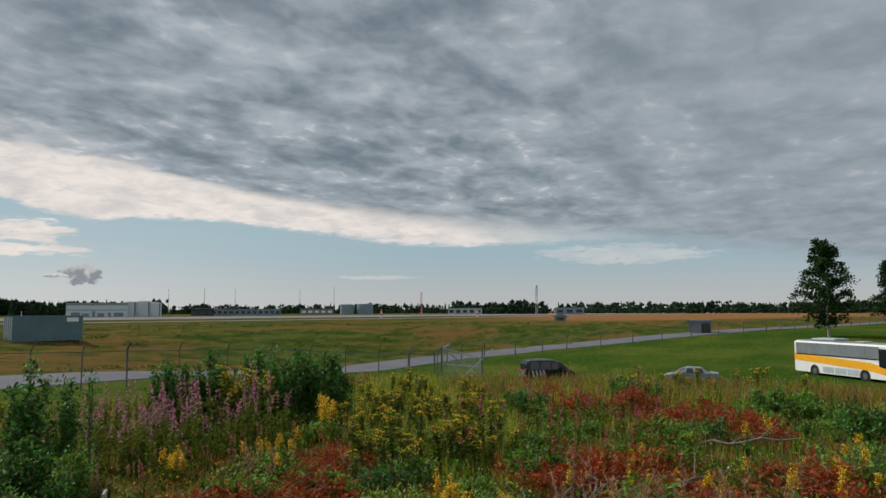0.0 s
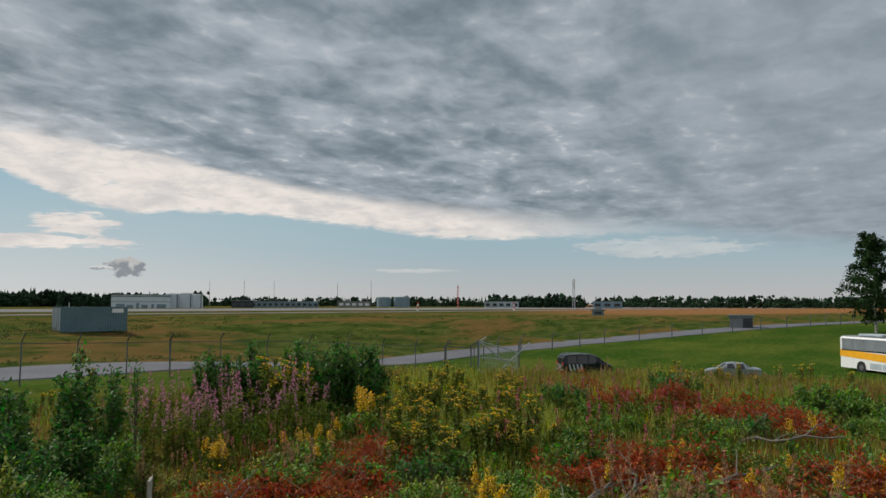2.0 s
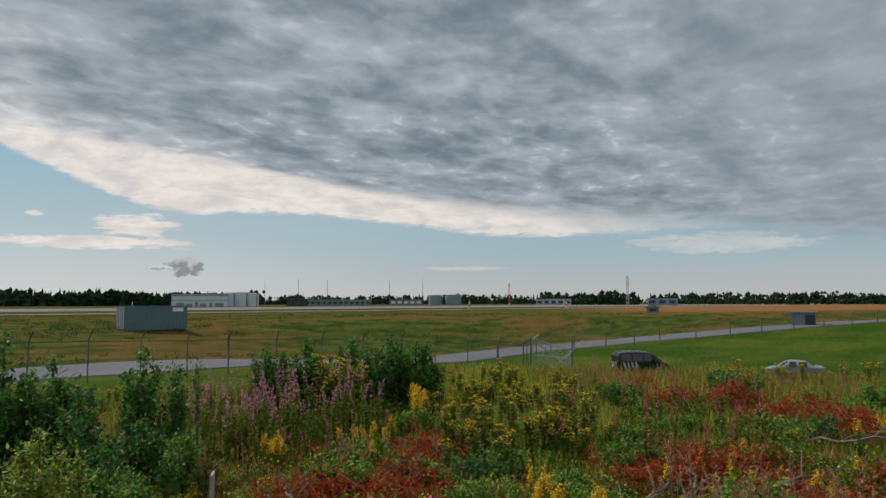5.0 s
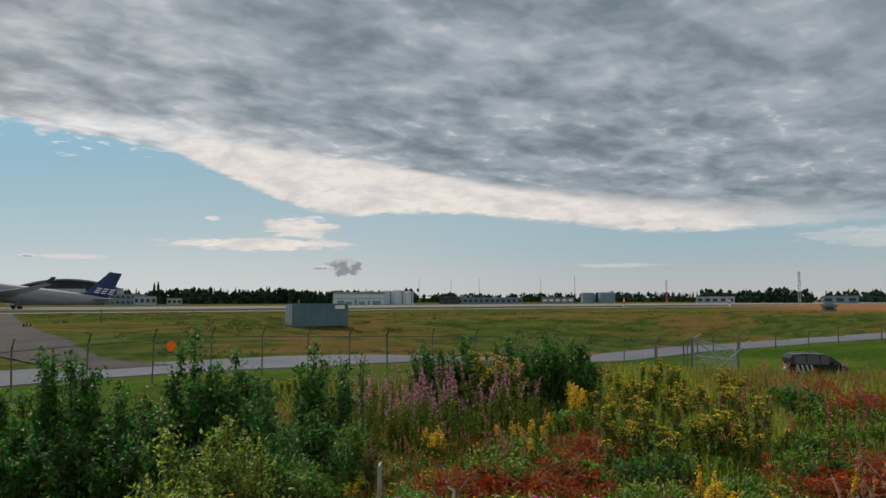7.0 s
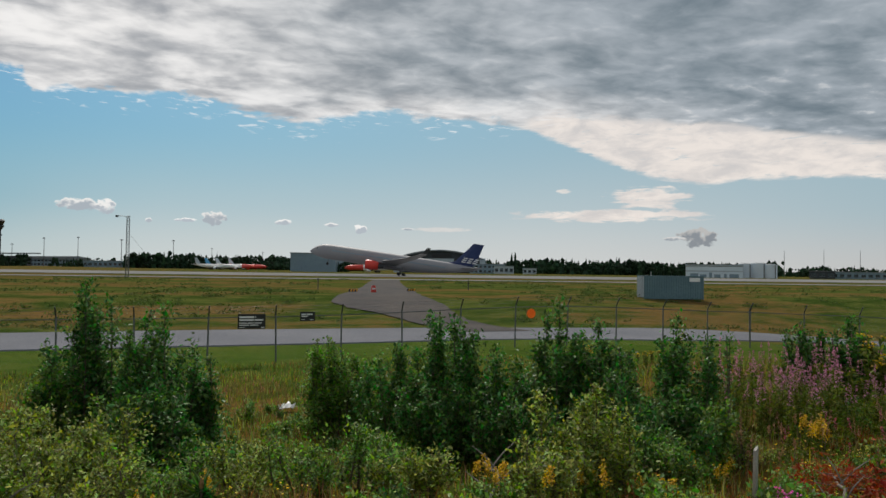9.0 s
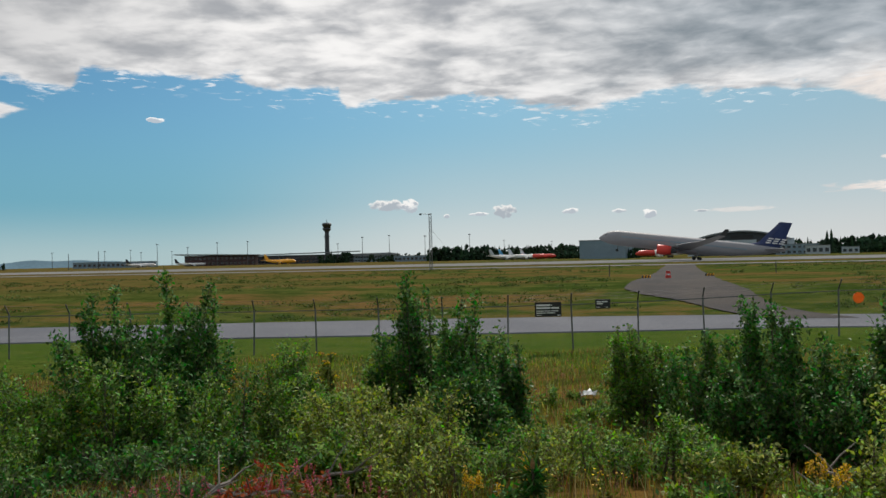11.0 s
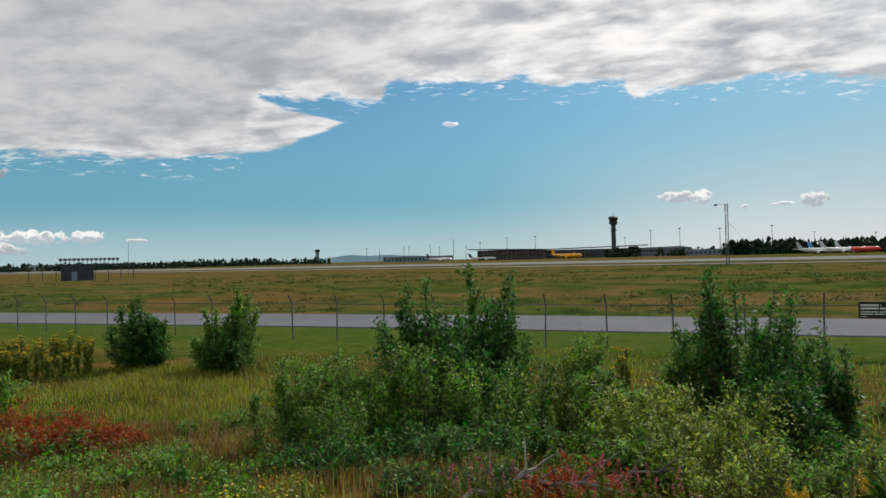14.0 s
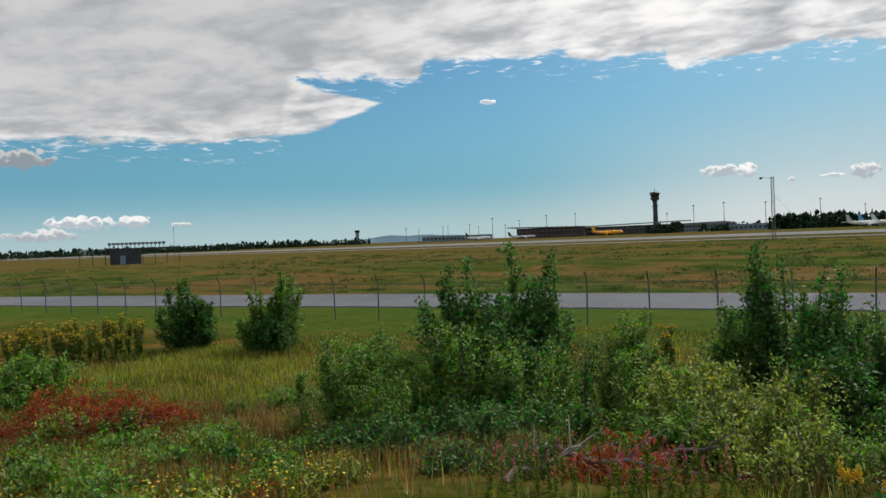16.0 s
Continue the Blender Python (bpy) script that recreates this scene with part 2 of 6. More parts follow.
FUSELAGE = material("pale_aircraft_paint", (0.28, 0.28, 0.30), 0.55, 0, 0.06, 0.2, 0, (0.31, 0.305, 0.31), wet=0.15)
# off-white with a bluish cast mixed in for the haze over far buildings
OFFWHITE = material("haze_tinted_offwhite", (0.40, 0.46, 0.50), 0.6, 0, 0.12, 0.1)
BLUETAIL = material("dark_blue_paint", (0.012, 0.028, 0.11), 0.35, 0, 0.15, 0.3)
REDPAINT = material("red_paint", (0.62, 0.045, 0.03), 0.4, 0, 0.12, 0.4)
ORANGE = material("orange_paint", (0.9, 0.27, 0.03), 0.6, 0, 0.1, 4.0, sub=0.4)
STAKEWOOD = material("bleached_wood", (0.34, 0.32, 0.29), 0.9, 0, 0.3, 6.0, 0.3)
YELLOWPAINT = material("yellow_paint", (0.85, 0.40, 0.015), 0.4, 0, 0.1, 0.3)
SKYBLUE = material("light_blue_paint", (0.08, 0.33, 0.6), 0.4, 0, 0.1, 0.3)
BLACK = material("black_plastic", (0.015, 0.015, 0.017), 0.5, 0, 0.3, 3.0)
RUBBER = material("tyre_rubber", (0.02, 0.02, 0.02), 0.9, 0, 0.3, 4.0)
DARKGLASS = material("dark_window_glass", (0.012, 0.016, 0.02), 0.08, 0, 0.2, 0.5, wet=0.8)
GREYCLAD = material("grey_blue_cladding", (0.20, 0.28, 0.335), 0.6, 0, 0.12, 0.05)
DARKCLAD = material("dark_cladding", (0.035, 0.042, 0.05), 0.6, 0, 0.25, 0.05)
ROOFGREY = material("grey_roof_sheet", (0.2, 0.22, 0.235), 0.5, 0.2, 0.15, 0.05)
BRICKRED = material("dull_red_cladding", (0.10, 0.06, 0.06), 0.8, 0, 0.2, 0.1)
VANPAINT = material("dark_van_paint", (0.012, 0.016, 0.02), 0.22, 0.3, 0.2, 0.6)
SILVER = material("silver_car_paint", (0.3, 0.33, 0.35), 0.3, 0.6, 0.1, 0.8)
REDLAMP = material("red_lamp_plastic", (0.8, 0.025, 0.02), 0.25, 0, 0.2, 5.0)
CHROME = material("chrome", (0.6, 0.6, 0.6), 0.2, 0.9, 0.1, 5.0)
WOODGREY = material("weathered_wood", (0.15, 0.135, 0.115), 0.9, 0, 0.3, 6.0, 0.3)
BARK = material("shrub_bark", (0.09, 0.07, 0.05), 0.95, 0, 0.35, 8.0, 0.3)
BIRCHBARK = material("birch_bark", (0.3, 0.28, 0.25), 0.9, 0, 0.6, 2.5, 0.2)
LEAF_DARK = material("alder_leaves", (0.046, 0.145, 0.018), 0.55, 0, 0.3, 1.3, island=1.0, sub=0.42, wet=0.2)
LEAF_MID = material("willow_leaves", (0.105, 0.225, 0.022), 0.55, 0, 0.3, 1.3, island=1.0, sub=0.46, wet=0.2)
LEAF_PALE = material("pale_birch_leaves", (0.185, 0.255, 0.028), 0.55, 0, 0.3, 1.3, island=1.0, sub=0.46, wet=0.2)
LEAF_FAR = material("wood_foliage", (0.016, 0.036, 0.018), 0.95, 0, 0.4, 0.05, island=0.7, wet=0.05)
LEAF_TREE = material("tree_leaves", (0.022, 0.055, 0.013), 0.7, 0, 0.3, 0.4, island=0.8, sub=0.2, wet=0.1)
RUST = material("rust_red_foliage", (0.36, 0.058, 0.014), 0.85, 0, 0.4, 2.0, other=(0.30, 0.10, 0.022), island=0.35, sub=0.25, wet=0.1)
TWIG = material("dry_twigs", (0.17, 0.11, 0.075), 0.9, 0, 0.35, 6.0)
STRAW = material("straw_seed_heads", (0.34, 0.20, 0.09), 0.9, 0, 0.3, 5.0, island=0.8, sub=0.2)
PINK = material("fireweed_petals", (0.40, 0.18, 0.24), 0.9, 0, 0.3, 6.0, island=0.6, sub=0.35, wet=0.1)
DUSKYPINK = material("faded_fireweed_petals", (0.34, 0.07, 0.09), 0.9, 0, 0.3, 6.0, island=0.7, sub=0.25)
MAGENTA = material("bright_pink_petals", (0.65, 0.09, 0.38), 0.7, 0, 0.2, 6.0, island=0.6, sub=0.3)
YELLOW = material("yellow_florets", (0.62, 0.42, 0.012), 0.85, 0, 0.2, 6.0, island=0.6, sub=0.25, wet=0.1)
STEM = material("green_stems", (0.115, 0.185, 0.020), 0.85, 0, 0.3, 4.0, other=(0.16, 0.18, 0.03), island=1.0, sub=0.3, wet=0.1)


def ground_material():
    m = bpy.data.materials.new("meadow_and_airfield_grass")
    m.use_nodes = True
    nt = m.node_tree
    p = nt.nodes["Principled BSDF"]
    g = nt.nodes.new("ShaderNodeNewGeometry")
    pos = g.outputs["Position"]
    s = nt.nodes.new("ShaderNodeSeparateXYZ")
    nt.links.new(pos, s.inputs[0])
    x, y, z = s.outputs
    big = cloud_noise(nt, vec3(nt, calc(nt, "MULTIPLY", x, 0.5), y), 0.06, 4.0, 0.6)
    mid = cloud_noise(nt, vec3(nt, calc(nt, "MULTIPLY", x, 0.5), y), 0.35, 5.0, 0.6)
    fine = cloud_noise(nt, pos, 5.0, 6.0, 0.7)
    streak = cloud_noise(nt, vec3(nt, calc(nt, "MULTIPLY", x, 0.6), y), 1.6, 6.0, 0.75)
    green = mixed(nt, ramp(nt, mid, 0.38, 0.62), (0.034, 0.062, 0.011, 1), (0.088, 0.108, 0.025, 1))
    dry = mixed(nt, ramp(nt, mid, 0.35, 0.65), (0.115, 0.082, 0.026, 1), (0.165, 0.098, 0.036, 1))
    field = mixed(nt, ramp(nt, calc(nt, "ADD", big, calc(nt, "MULTIPLY", mid, 0.35)), 0.62, 0.78), green, dry)
    # burnt dry field far to the right, mown lawn by the cars, ochre strip left of the taxiway
    right = calc(nt, "MULTIPLY", ramp(nt, x, 120.0, 260.0), ramp(nt, calc(nt, "ADD", y, calc(nt, "MULTIPLY", calc(nt, "SUBTRACT", x, 95.0), 0.4)), 62.0, 88.0))
    right = calc(nt, "MULTIPLY", right, ramp(nt, calc(nt, "SUBTRACT", y, calc(nt, "MULTIPLY", x, 0.36)), 25.0, -25.0))
    field = mixed(nt, right, field, mixed(nt, mid, (0.25, 0.12, 0.05, 1), (0.31, 0.15, 0.068, 1)))
    left = calc(nt, "MULTIPLY", ramp(nt, x, 15.0, -70.0), ramp(nt, y, 62.0, 85.0))
    field = mixed(nt, calc(nt, "MULTIPLY", left, 0.5), field, mixed(nt, mid, (0.13, 0.075, 0.026, 1), (0.15, 0.105, 0.04, 1)))
    bent = calc(nt, "ADD", y, calc(nt, "MULTIPLY", calc(nt, "MAXIMUM", calc(nt, "SUBTRACT", x, 95.0), 0.0), 0.4))
    lawn = calc(nt, "MULTIPLY", ramp(nt, x, 34.0, 46.0), ramp(nt, bent, 45.0, 40.0))
    field = mixed(nt, lawn, field, mixed(nt, ramp(nt, big, 0.42, 0.62), mixed(nt, mid, (0.022, 0.066, 0.009, 1), (0.044, 0.092, 0.012, 1)), mixed(nt, mid, (0.062, 0.105, 0.014, 1), (0.105, 0.125, 0.024, 1))))
    near = calc(nt, "MULTIPLY", ramp(nt, y, 33.0, 30.0), ramp(nt, x, 40.0, 30.0))
    soil = mixed(nt, ramp(nt, mid, 0.4, 0.6), (0.050, 0.062, 0.010, 1), (0.150, 0.086, 0.024, 1))
    field = mixed(nt, near, field, soil)
    verge = calc(nt, "MULTIPLY", calc(nt, "MULTIPLY", ramp(nt, y, 24.0, 31.0), ramp(nt, y, 46.0, 43.0)), ramp(nt, x, 40.0, 30.0))
    field = mixed(nt, calc(nt, "MULTIPLY", verge, 0.85), field, mixed(nt, mid, (0.042, 0.098, 0.012, 1), (0.085, 0.122, 0.022, 1)))
    field = mixed(nt, calc(nt, "MULTIPLY", ramp(nt, streak, 0.5, 0.68), 0.5), field, (0.15, 0.13, 0.045, 1))
    field = mixed(nt, calc(nt, "MULTIPLY", ramp(nt, streak, 0.5, 0.34), 0.6), field, (0.022, 0.042, 0.008, 1))
    field = mixed(nt, calc(nt, "MULTIPLY", ramp(nt, fine, 0.42, 0.7), 0.55), field, (0.024, 0.03, 0.010, 1))
    nt.links.new(field, p.inputs["Base Color"])
    p.inputs["Roughness"].default_value = 0.95
    p.inputs["Specular IOR Level"].default_value = 0.0
    b = nt.nodes.new("ShaderNodeBump")
    b.inputs["Strength"].default_value, b.inputs["Distance"].default_value = 0.6, 0.12
    nt.links.new(fine, b.inputs["Height"]), nt.links.new(b.outputs[0], p.inputs["Normal"])
    return m


GROUND = ground_material()


# ---- mesh tools ----
class Mesh:
    """Vertices and faces of one mesh in the making."""

    def __init__(self):
        self.v, self.f = [], []

    def add(self, vs, fs):
        n = len(self.v)
        self.v += [tuple(p) for p in vs]
        self.f += [tuple(n + i for i in q) for q in fs]
        return self

    def box(self, x0, y0, z0, x1, y1, z1):
        vs = [(x, y, z) for z in (z0, z1) for x, y in ((x0, y0), (x1, y0), (x1, y1), (x0, y1))]
        return self.add(vs, [(3, 2, 1, 0), (4, 5, 6, 7), (0, 1, 5, 4), (1, 2, 6, 5), (2, 3, 7, 6), (3, 0, 4, 7)])

    def tube(self, pts, radii, n=6, cap=True):
        pts = [Vector(p) for p in pts]
        rings = []
        for i, p in enumerate(pts):
            d = (pts[min(i + 1, len(pts) - 1)] - pts[max(i - 1, 0)]).normalized()
            a = d.orthogonal().normalized() if abs(d.z) < 0.99 else Vector((1, 0, 0))
            a = (a - d * a.dot(d)).normalized()
            b = d.cross(a)
            r = radii[i] if hasattr(radii, "__len__") else radii
            rings.append([p + (a * math.cos(k * math.tau / n) + b * math.sin(k * math.tau / n)) * r for k in range(n)])
        vs = [q for ring in rings for q in ring]
        fs = [(i * n + k, i * n + (k + 1) % n, (i + 1) * n + (k + 1) % n, (i + 1) * n + k) for i in range(len(pts) - 1) for k in range(n)]
        if cap:
            fs += [tuple(range(n))[::-1], tuple((len(pts) - 1) * n + k for k in range(n))]
        return self.add(vs, fs)

    def loft(self, rings, cap=True, closed=True):
        n = len(rings[0])
        fs = [(i * n + k, i * n + (k + 1) % n, (i + 1) * n + (k + 1) % n, (i + 1) * n + k) for i in range(len(rings) - 1) for k in range(n if closed else n - 1)]
        if cap:
            fs += [tuple(range(n))[::-1], tuple((len(rings) - 1) * n + k for k in range(n))]
        return self.add([p for r in rings for p in r], fs)

    def prism(self, outline, axis, a, b):
        """Extrude a 2D outline along an axis (0, 1 or 2) from a to b."""
        def at(p, s):
            q = list(p)
            q.insert(axis, s)
            return tuple(q)
        return self.loft([[at(p, a) for p in outline], [at(p, b) for p in outline]])

    def data(self, name, mat, smooth=False, bevel=0.0):
        me = bpy.data.meshes.new(name)
        me.from_pydata(self.v, [], self.f)
        if bevel:
            bm = bmesh.new()
            bm.from_mesh(me)
            bmesh.ops.recalc_face_normals(bm, faces=bm.faces)
            edges = [e for e in bm.edges if e.is_manifold and e.calc_face_angle(0) > 0.5]
            bmesh.ops.bevel(bm, geom=edges, offset=bevel, segments=2, affect="EDGES", clamp_overlap=True)
            bm.to_mesh(me)
            bm.free()
        else:
            bm = bmesh.new()
            bm.from_mesh(me)
            if len(bm.faces) < 4000:
                bmesh.ops.recalc_face_normals(bm, faces=bm.faces)
            bm.to_mesh(me)
            bm.free()
        me.materials.append(mat)
        if smooth:
            for q in me.polygons:
                q.use_smooth = True
        return me


def part(name, mesh, mat, parent=None, label="", smooth=False, bevel=0.0, at=None):
    ob = new(name, mesh if isinstance(mesh, bpy.types.Mesh) else mesh.data(name, mat, smooth, bevel))
    if parent:
        ob.parent = parent
    if at is not None:
        ob.matrix_basis = at
    return tagged(ob, label)


def thing(name, m, label, category, group="", kind=""):
    ob = new(name)
    ob.empty_display_size = 0.3
    ob.matrix_basis = m
    return tagged(ob, label, category, group, kind)


def smooth01(t):
    t = max(0.0, min(1.0, t))
    return t * t * (3 - 2 * t)


ROAD = [(-700, 30), (-90, 41.6), (-60, 43.0), (-33, 45.0), (-15, 45.8), (4, 45.9), (17, 45.0), (30, 42.6), (40, 42.2), (60, 42.5), (90, 42), (113, 37), (135, 26), (164, 10), (235, -16), (420, -75), (700, -165)]


def road_y(x):
    for (x0, y0), (x1, y1) in zip(ROAD, ROAD[1:]):
        if x <= x1:
            return y0 + (y1 - y0) * max(0.0, (x - x0) / (x1 - x0))
    return ROAD[-1][1]


def road_half(x):
    """Half the road's width: it is broader along the straight by the fence."""
    return 3.7 + 1.4 * smooth01((x + 95) / 45) * (1 - smooth01((x - 28) / 34))


def ground_z(x, y):
    r = math.hypot(x, y)
    drop = -2.1 * smooth01((x - 30) / 42) + 2.1 * smooth01((x - 100) / 75)
    rise = smooth01((y - road_y(x) - road_half(x) - 0.5) / 26)
    z = drop * (1 - rise) + 1.5 * rise
    z += 0.45 * math.exp(-((x - 18) / 9) ** 2 - ((y - 33.5) / 6) ** 2)
    mound = 2.6 * math.exp(-(r / 12) ** 2)
    shelf = 1.35 * smooth01((x - 6) / 10) * (1 - smooth01((x - 26) / 15)) * (1 - smooth01((y - 18) / 9))
    z += mound + shelf * (1 - mound / 2.6)
    if 3 < r < 60:
        z += 0.12 * (noise.noise((x * 0.35, y * 0.35, 0.3))) * smooth01((r - 3) / 6) * smooth01((34 - y) / 4)
    return z


def polar(az, d):
    """The place at az degrees to the left of +y and d metres out."""
    return -d * math.sin(radians(az)), d * math.cos(radians(az))


def stand(az, d, turn=0.0, dz=0.0):
    x, y = polar(az, d)
    return pose(x, y, ground_z(x, y) + dz, 0, 0, turn)


# ---- ground, road, runway ----
def build_ground():
    me = Mesh()
    rings = [0.0] + [1.2 * (4850 / 1.2) ** (i / 130) for i in range(131)]
    n = 300
    vs = [(0, 0, ground_z(0, 0))]
    for r in rings[1:]:
        for k in range(n):
            x, y = r * math.cos(k * math.tau / n), r * math.sin(k * math.tau / n)
            vs.append((x, y, ground_z(x, y)))
    fs = [(0, 1 + k, 1 + (k + 1) % n) for k in range(n)]
    for i in range(len(rings) - 2):
        a = 1 + i * n
        fs += [(a + k, a + n + k, a + n + (k + 1) % n, a + (k + 1) % n) for k in range(n)]
    me.add(vs, fs)
    tagged(part("ground", me, GROUND, smooth=True), "rough meadow and dry airfield grass over gently sloping ground", "ground", kind="structure")


def strip(points, width, lift, step=2.0):
    """A strip laid over the ground along a line."""
    fine = []
    for (x0, y0), (x1, y1) in zip(points, points[1:]):
        k = max(1, int(math.hypot(x1 - x0, y1 - y0) / step))
        fine += [(x0 + (x1 - x0) * i / k, y0 + (y1 - y0) * i / k) for i in range(k)]
    fine.append(points[-1])
    me, rows = Mesh(), []
    for i, (x, y) in enumerate(fine):
        a, b = fine[max(0, i - 4)], fine[min(len(fine) - 1, i + 4)]
        d = Vector((b[0] - a[0], b[1] - a[1])).normalized()
        row, half = [], width(x)
        for s in (-1, -0.98, -0.4, 0.4, 0.98, 1):
            wob = 0.12 * noise.noise((x * 0.4, y * 0.4, s * 5)) if abs(s) > 0.9 else 0
            px, py = x - d.y * (half * s + wob), y + d.x * (half * s + wob)
            row.append((px, py, ground_z(px, py) + (lift if abs(s) < 0.99 else -0.05)))
        rows.append(row)
    return me.loft(rows, cap=False, closed=False)


RUN_N = Vector((math.sin(radians(15)), math.cos(radians(15)), 0))
RUN_D = Vector((-RUN_N.y, RUN_N.x, 0))  # the way the aircraft rolls


def on_runway(along, across):
    p = RUN_N * across + RUN_D * along
    return p.x, p.y


def build_roads():
    tagged(part("road", strip(ROAD, road_half, 0.07), ASPHALT), "pale grey asphalt perimeter road along the airport fence", "road", kind="structure")
    run = Mesh()
    for a, b in ((236, 345),):
        rows = []
        for i in range(80):
            s = -1800 + 3600 * i / 79
            rows.append([(*on_runway(s, q), ground_z(*on_runway(s, q)) + 0.12) for q in (a, a + 10, b - 10, b)])
        run.loft(rows, cap=False, closed=False)
    tagged(part("runway", run, CONCRETE), "long pale concrete runway strip", "runway", kind="structure")
    taxi = Mesh()
    rows = []
    for i in range(80):
        s = -1800 + 3600 * i / 79
        rows.append([(*on_runway(s, q), ground_z(*on_runway(s, q)) + 0.1) for q in (176, 189)])
    taxi.loft(rows, cap=False, closed=False)
    tagged(part("taxiway", taxi, CONCRETE), "pale concrete taxiway parallel to the runway", "taxiway", kind="structure")
    # the old apron stub that comes down to the road
    stub = Mesh()
    rows, outline = [], ((46.0, 17.8, 23.0), (52.0, 17.2, 22.0), (56.6, 16.6, 21.8), (60.2, 15.6, 22.3), (63.8, 13.8, 23.0), (67.7, 12.9, 23.1), (72.8, 14.6, 23.4), (87.0, 19.4, 26.8), (106.0, 24.9, 31.4), (135.0, 32.7, 39.1), (178.0, 44.5, 51.0))
    for (y0, l0, r0), (y1, l1, r1) in zip(outline, outline[1:]):
        for i in range(8):
            u = i / 8
            y = y0 + (y1 - y0) * u
            l, r = l0 + (l1 - l0) * u + 0.3 * noise.noise((y * 0.7, 1, 0)), r0 + (r1 - r0) * u + 0.3 * noise.noise((y * 0.7, 5, 0))
            rows.append([(l + (r - l) * k, y, ground_z(l + (r - l) * k, y) + 0.09) for k in (0.0, 0.25, 0.5, 0.75, 1.0)])
    stub.loft(rows, cap=False, closed=False)
    tagged(part("service_road", stub, OLDASPHALT), "dark worn asphalt stub leading to the runway", "road", kind="structure")


build_ground()
build_roads()


# ---- fence, gate, signs, container ----
def post_mesh():
    me = Mesh()
    me.tube([(0, 0, -0.3), (0, 0, 2.12)], 0.038, 6)
    return me.data("post", GALV)


def arm_mesh():
    me = Mesh()
    me.tube([(0, 0, 2.1), (0.0, -0.32, 2.56)], 0.032, 5)
    return me.data("arm", DARKSTEEL)


def fence_run(points, label, thick=1.0, rail=2.02):
    f = thing("fence", pose(0, 0, 0), label, "fence", kind="structure")
    pm, am = post_mesh(), arm_mesh()
    feet = [Vector((x, y, ground_z(x, y))) for x, y in points]
    for i, p in enumerate(feet):
        a, b = feet[max(0, i - 1)], feet[min(len(feet) - 1, i + 1)]
        turn = math.degrees(math.atan2(b.y - a.y, b.x - a.x))
        lean = random.uniform(-1.5, 1.5)
        m = pose(*p, random.uniform(-1, 1), lean, turn) @ Matrix.Diagonal((thick, thick, 1, 1))
        o = part("post", pm, GALV, f, at=m)
        part("arm", am, DARKSTEEL, o)
    for p, q in zip(feet, feet[1:]):
        up = Vector((0, 0, rail))
        part("rail", Mesh().tube([p + up, q + up], 0.021, 5), GALV, f)
    wires = Mesh()
    for p, q in zip(feet, feet[1:]):
        d = (q - p).normalized()
        side = Vector((-d.y, d.x, 0))
        for k in range(3):
            o = side * (-0.1 - 0.1 * k) + Vector((0, 0, 2.24 + 0.14 * k))
            mid = (p + q) / 2 + o - Vector((0, 0, 0.03))
            wires.tube([p + o, mid, q + o], 0.004, 3, cap=False)
    tagged(part("barbed_wire", wires, DARKSTEEL, f), kind="stuff")
    net = Mesh()
    for p, q in zip(feet, feet[1:]):
        L = (q - p).length
        if (p + q).length / 2 > 62:
            continue
        step = 0.14
        m = int((L + 2.0) / step)
        for k in range(m):
            for sgn in (1, -1):
                s0, s1 = k * step - 2.0, k * step
                if sgn < 0:
                    s0, s1 = s1, s0
                z0, z1 = 0.03, 2.0
                # clip the slanting wire to the bay
                ds = s1 - s0
                lo, hi = (0 - s0) / ds, (L - s0) / ds
                lo, hi = min(lo, hi), max(lo, hi)
                t0, t1 = max(0.0, lo), min(1.0, hi)
                if t1 - t0 < 0.02:
                    continue
                a = p.lerp(q, (s0 + ds * t0) / L) + Vector((0, 0, z0 + (z1 - z0) * t0))
                b = p.lerp(q, (s0 + ds * t1) / L) + Vector((0, 0, z0 + (z1 - z0) * t1))
                net.tube([a, b], 0.0016, 3, cap=False)
    if net.v:
        tagged(part("wire_mesh", net, GALV, f), kind="stuff")
    return f


def build_fence():
    xs = [4.05 + 2.95 * k for k in range(-26, 10)]
    main = [(x, 33.5) for x in xs]
    fence_run(main, "galvanised chain-link airport fence with barbed wire arms")
    x0, y0 = main[-1]
    bend = [(x0 + (54.0 - x0) * k / 8, y0 + (25.2 - y0) * k / 8) for k in range(9)]
    fence_run(bend, "galvanised chain-link fence running down to the gate")
    far = []
    x = 60.0
    while x < 330:
        far.append((x, road_y(x) - 6.5 - 5 * smooth01((85 - x) / 25)))
        x += 7.5
    fence_run(far, "galvanised fence running along the far road", 2.0)


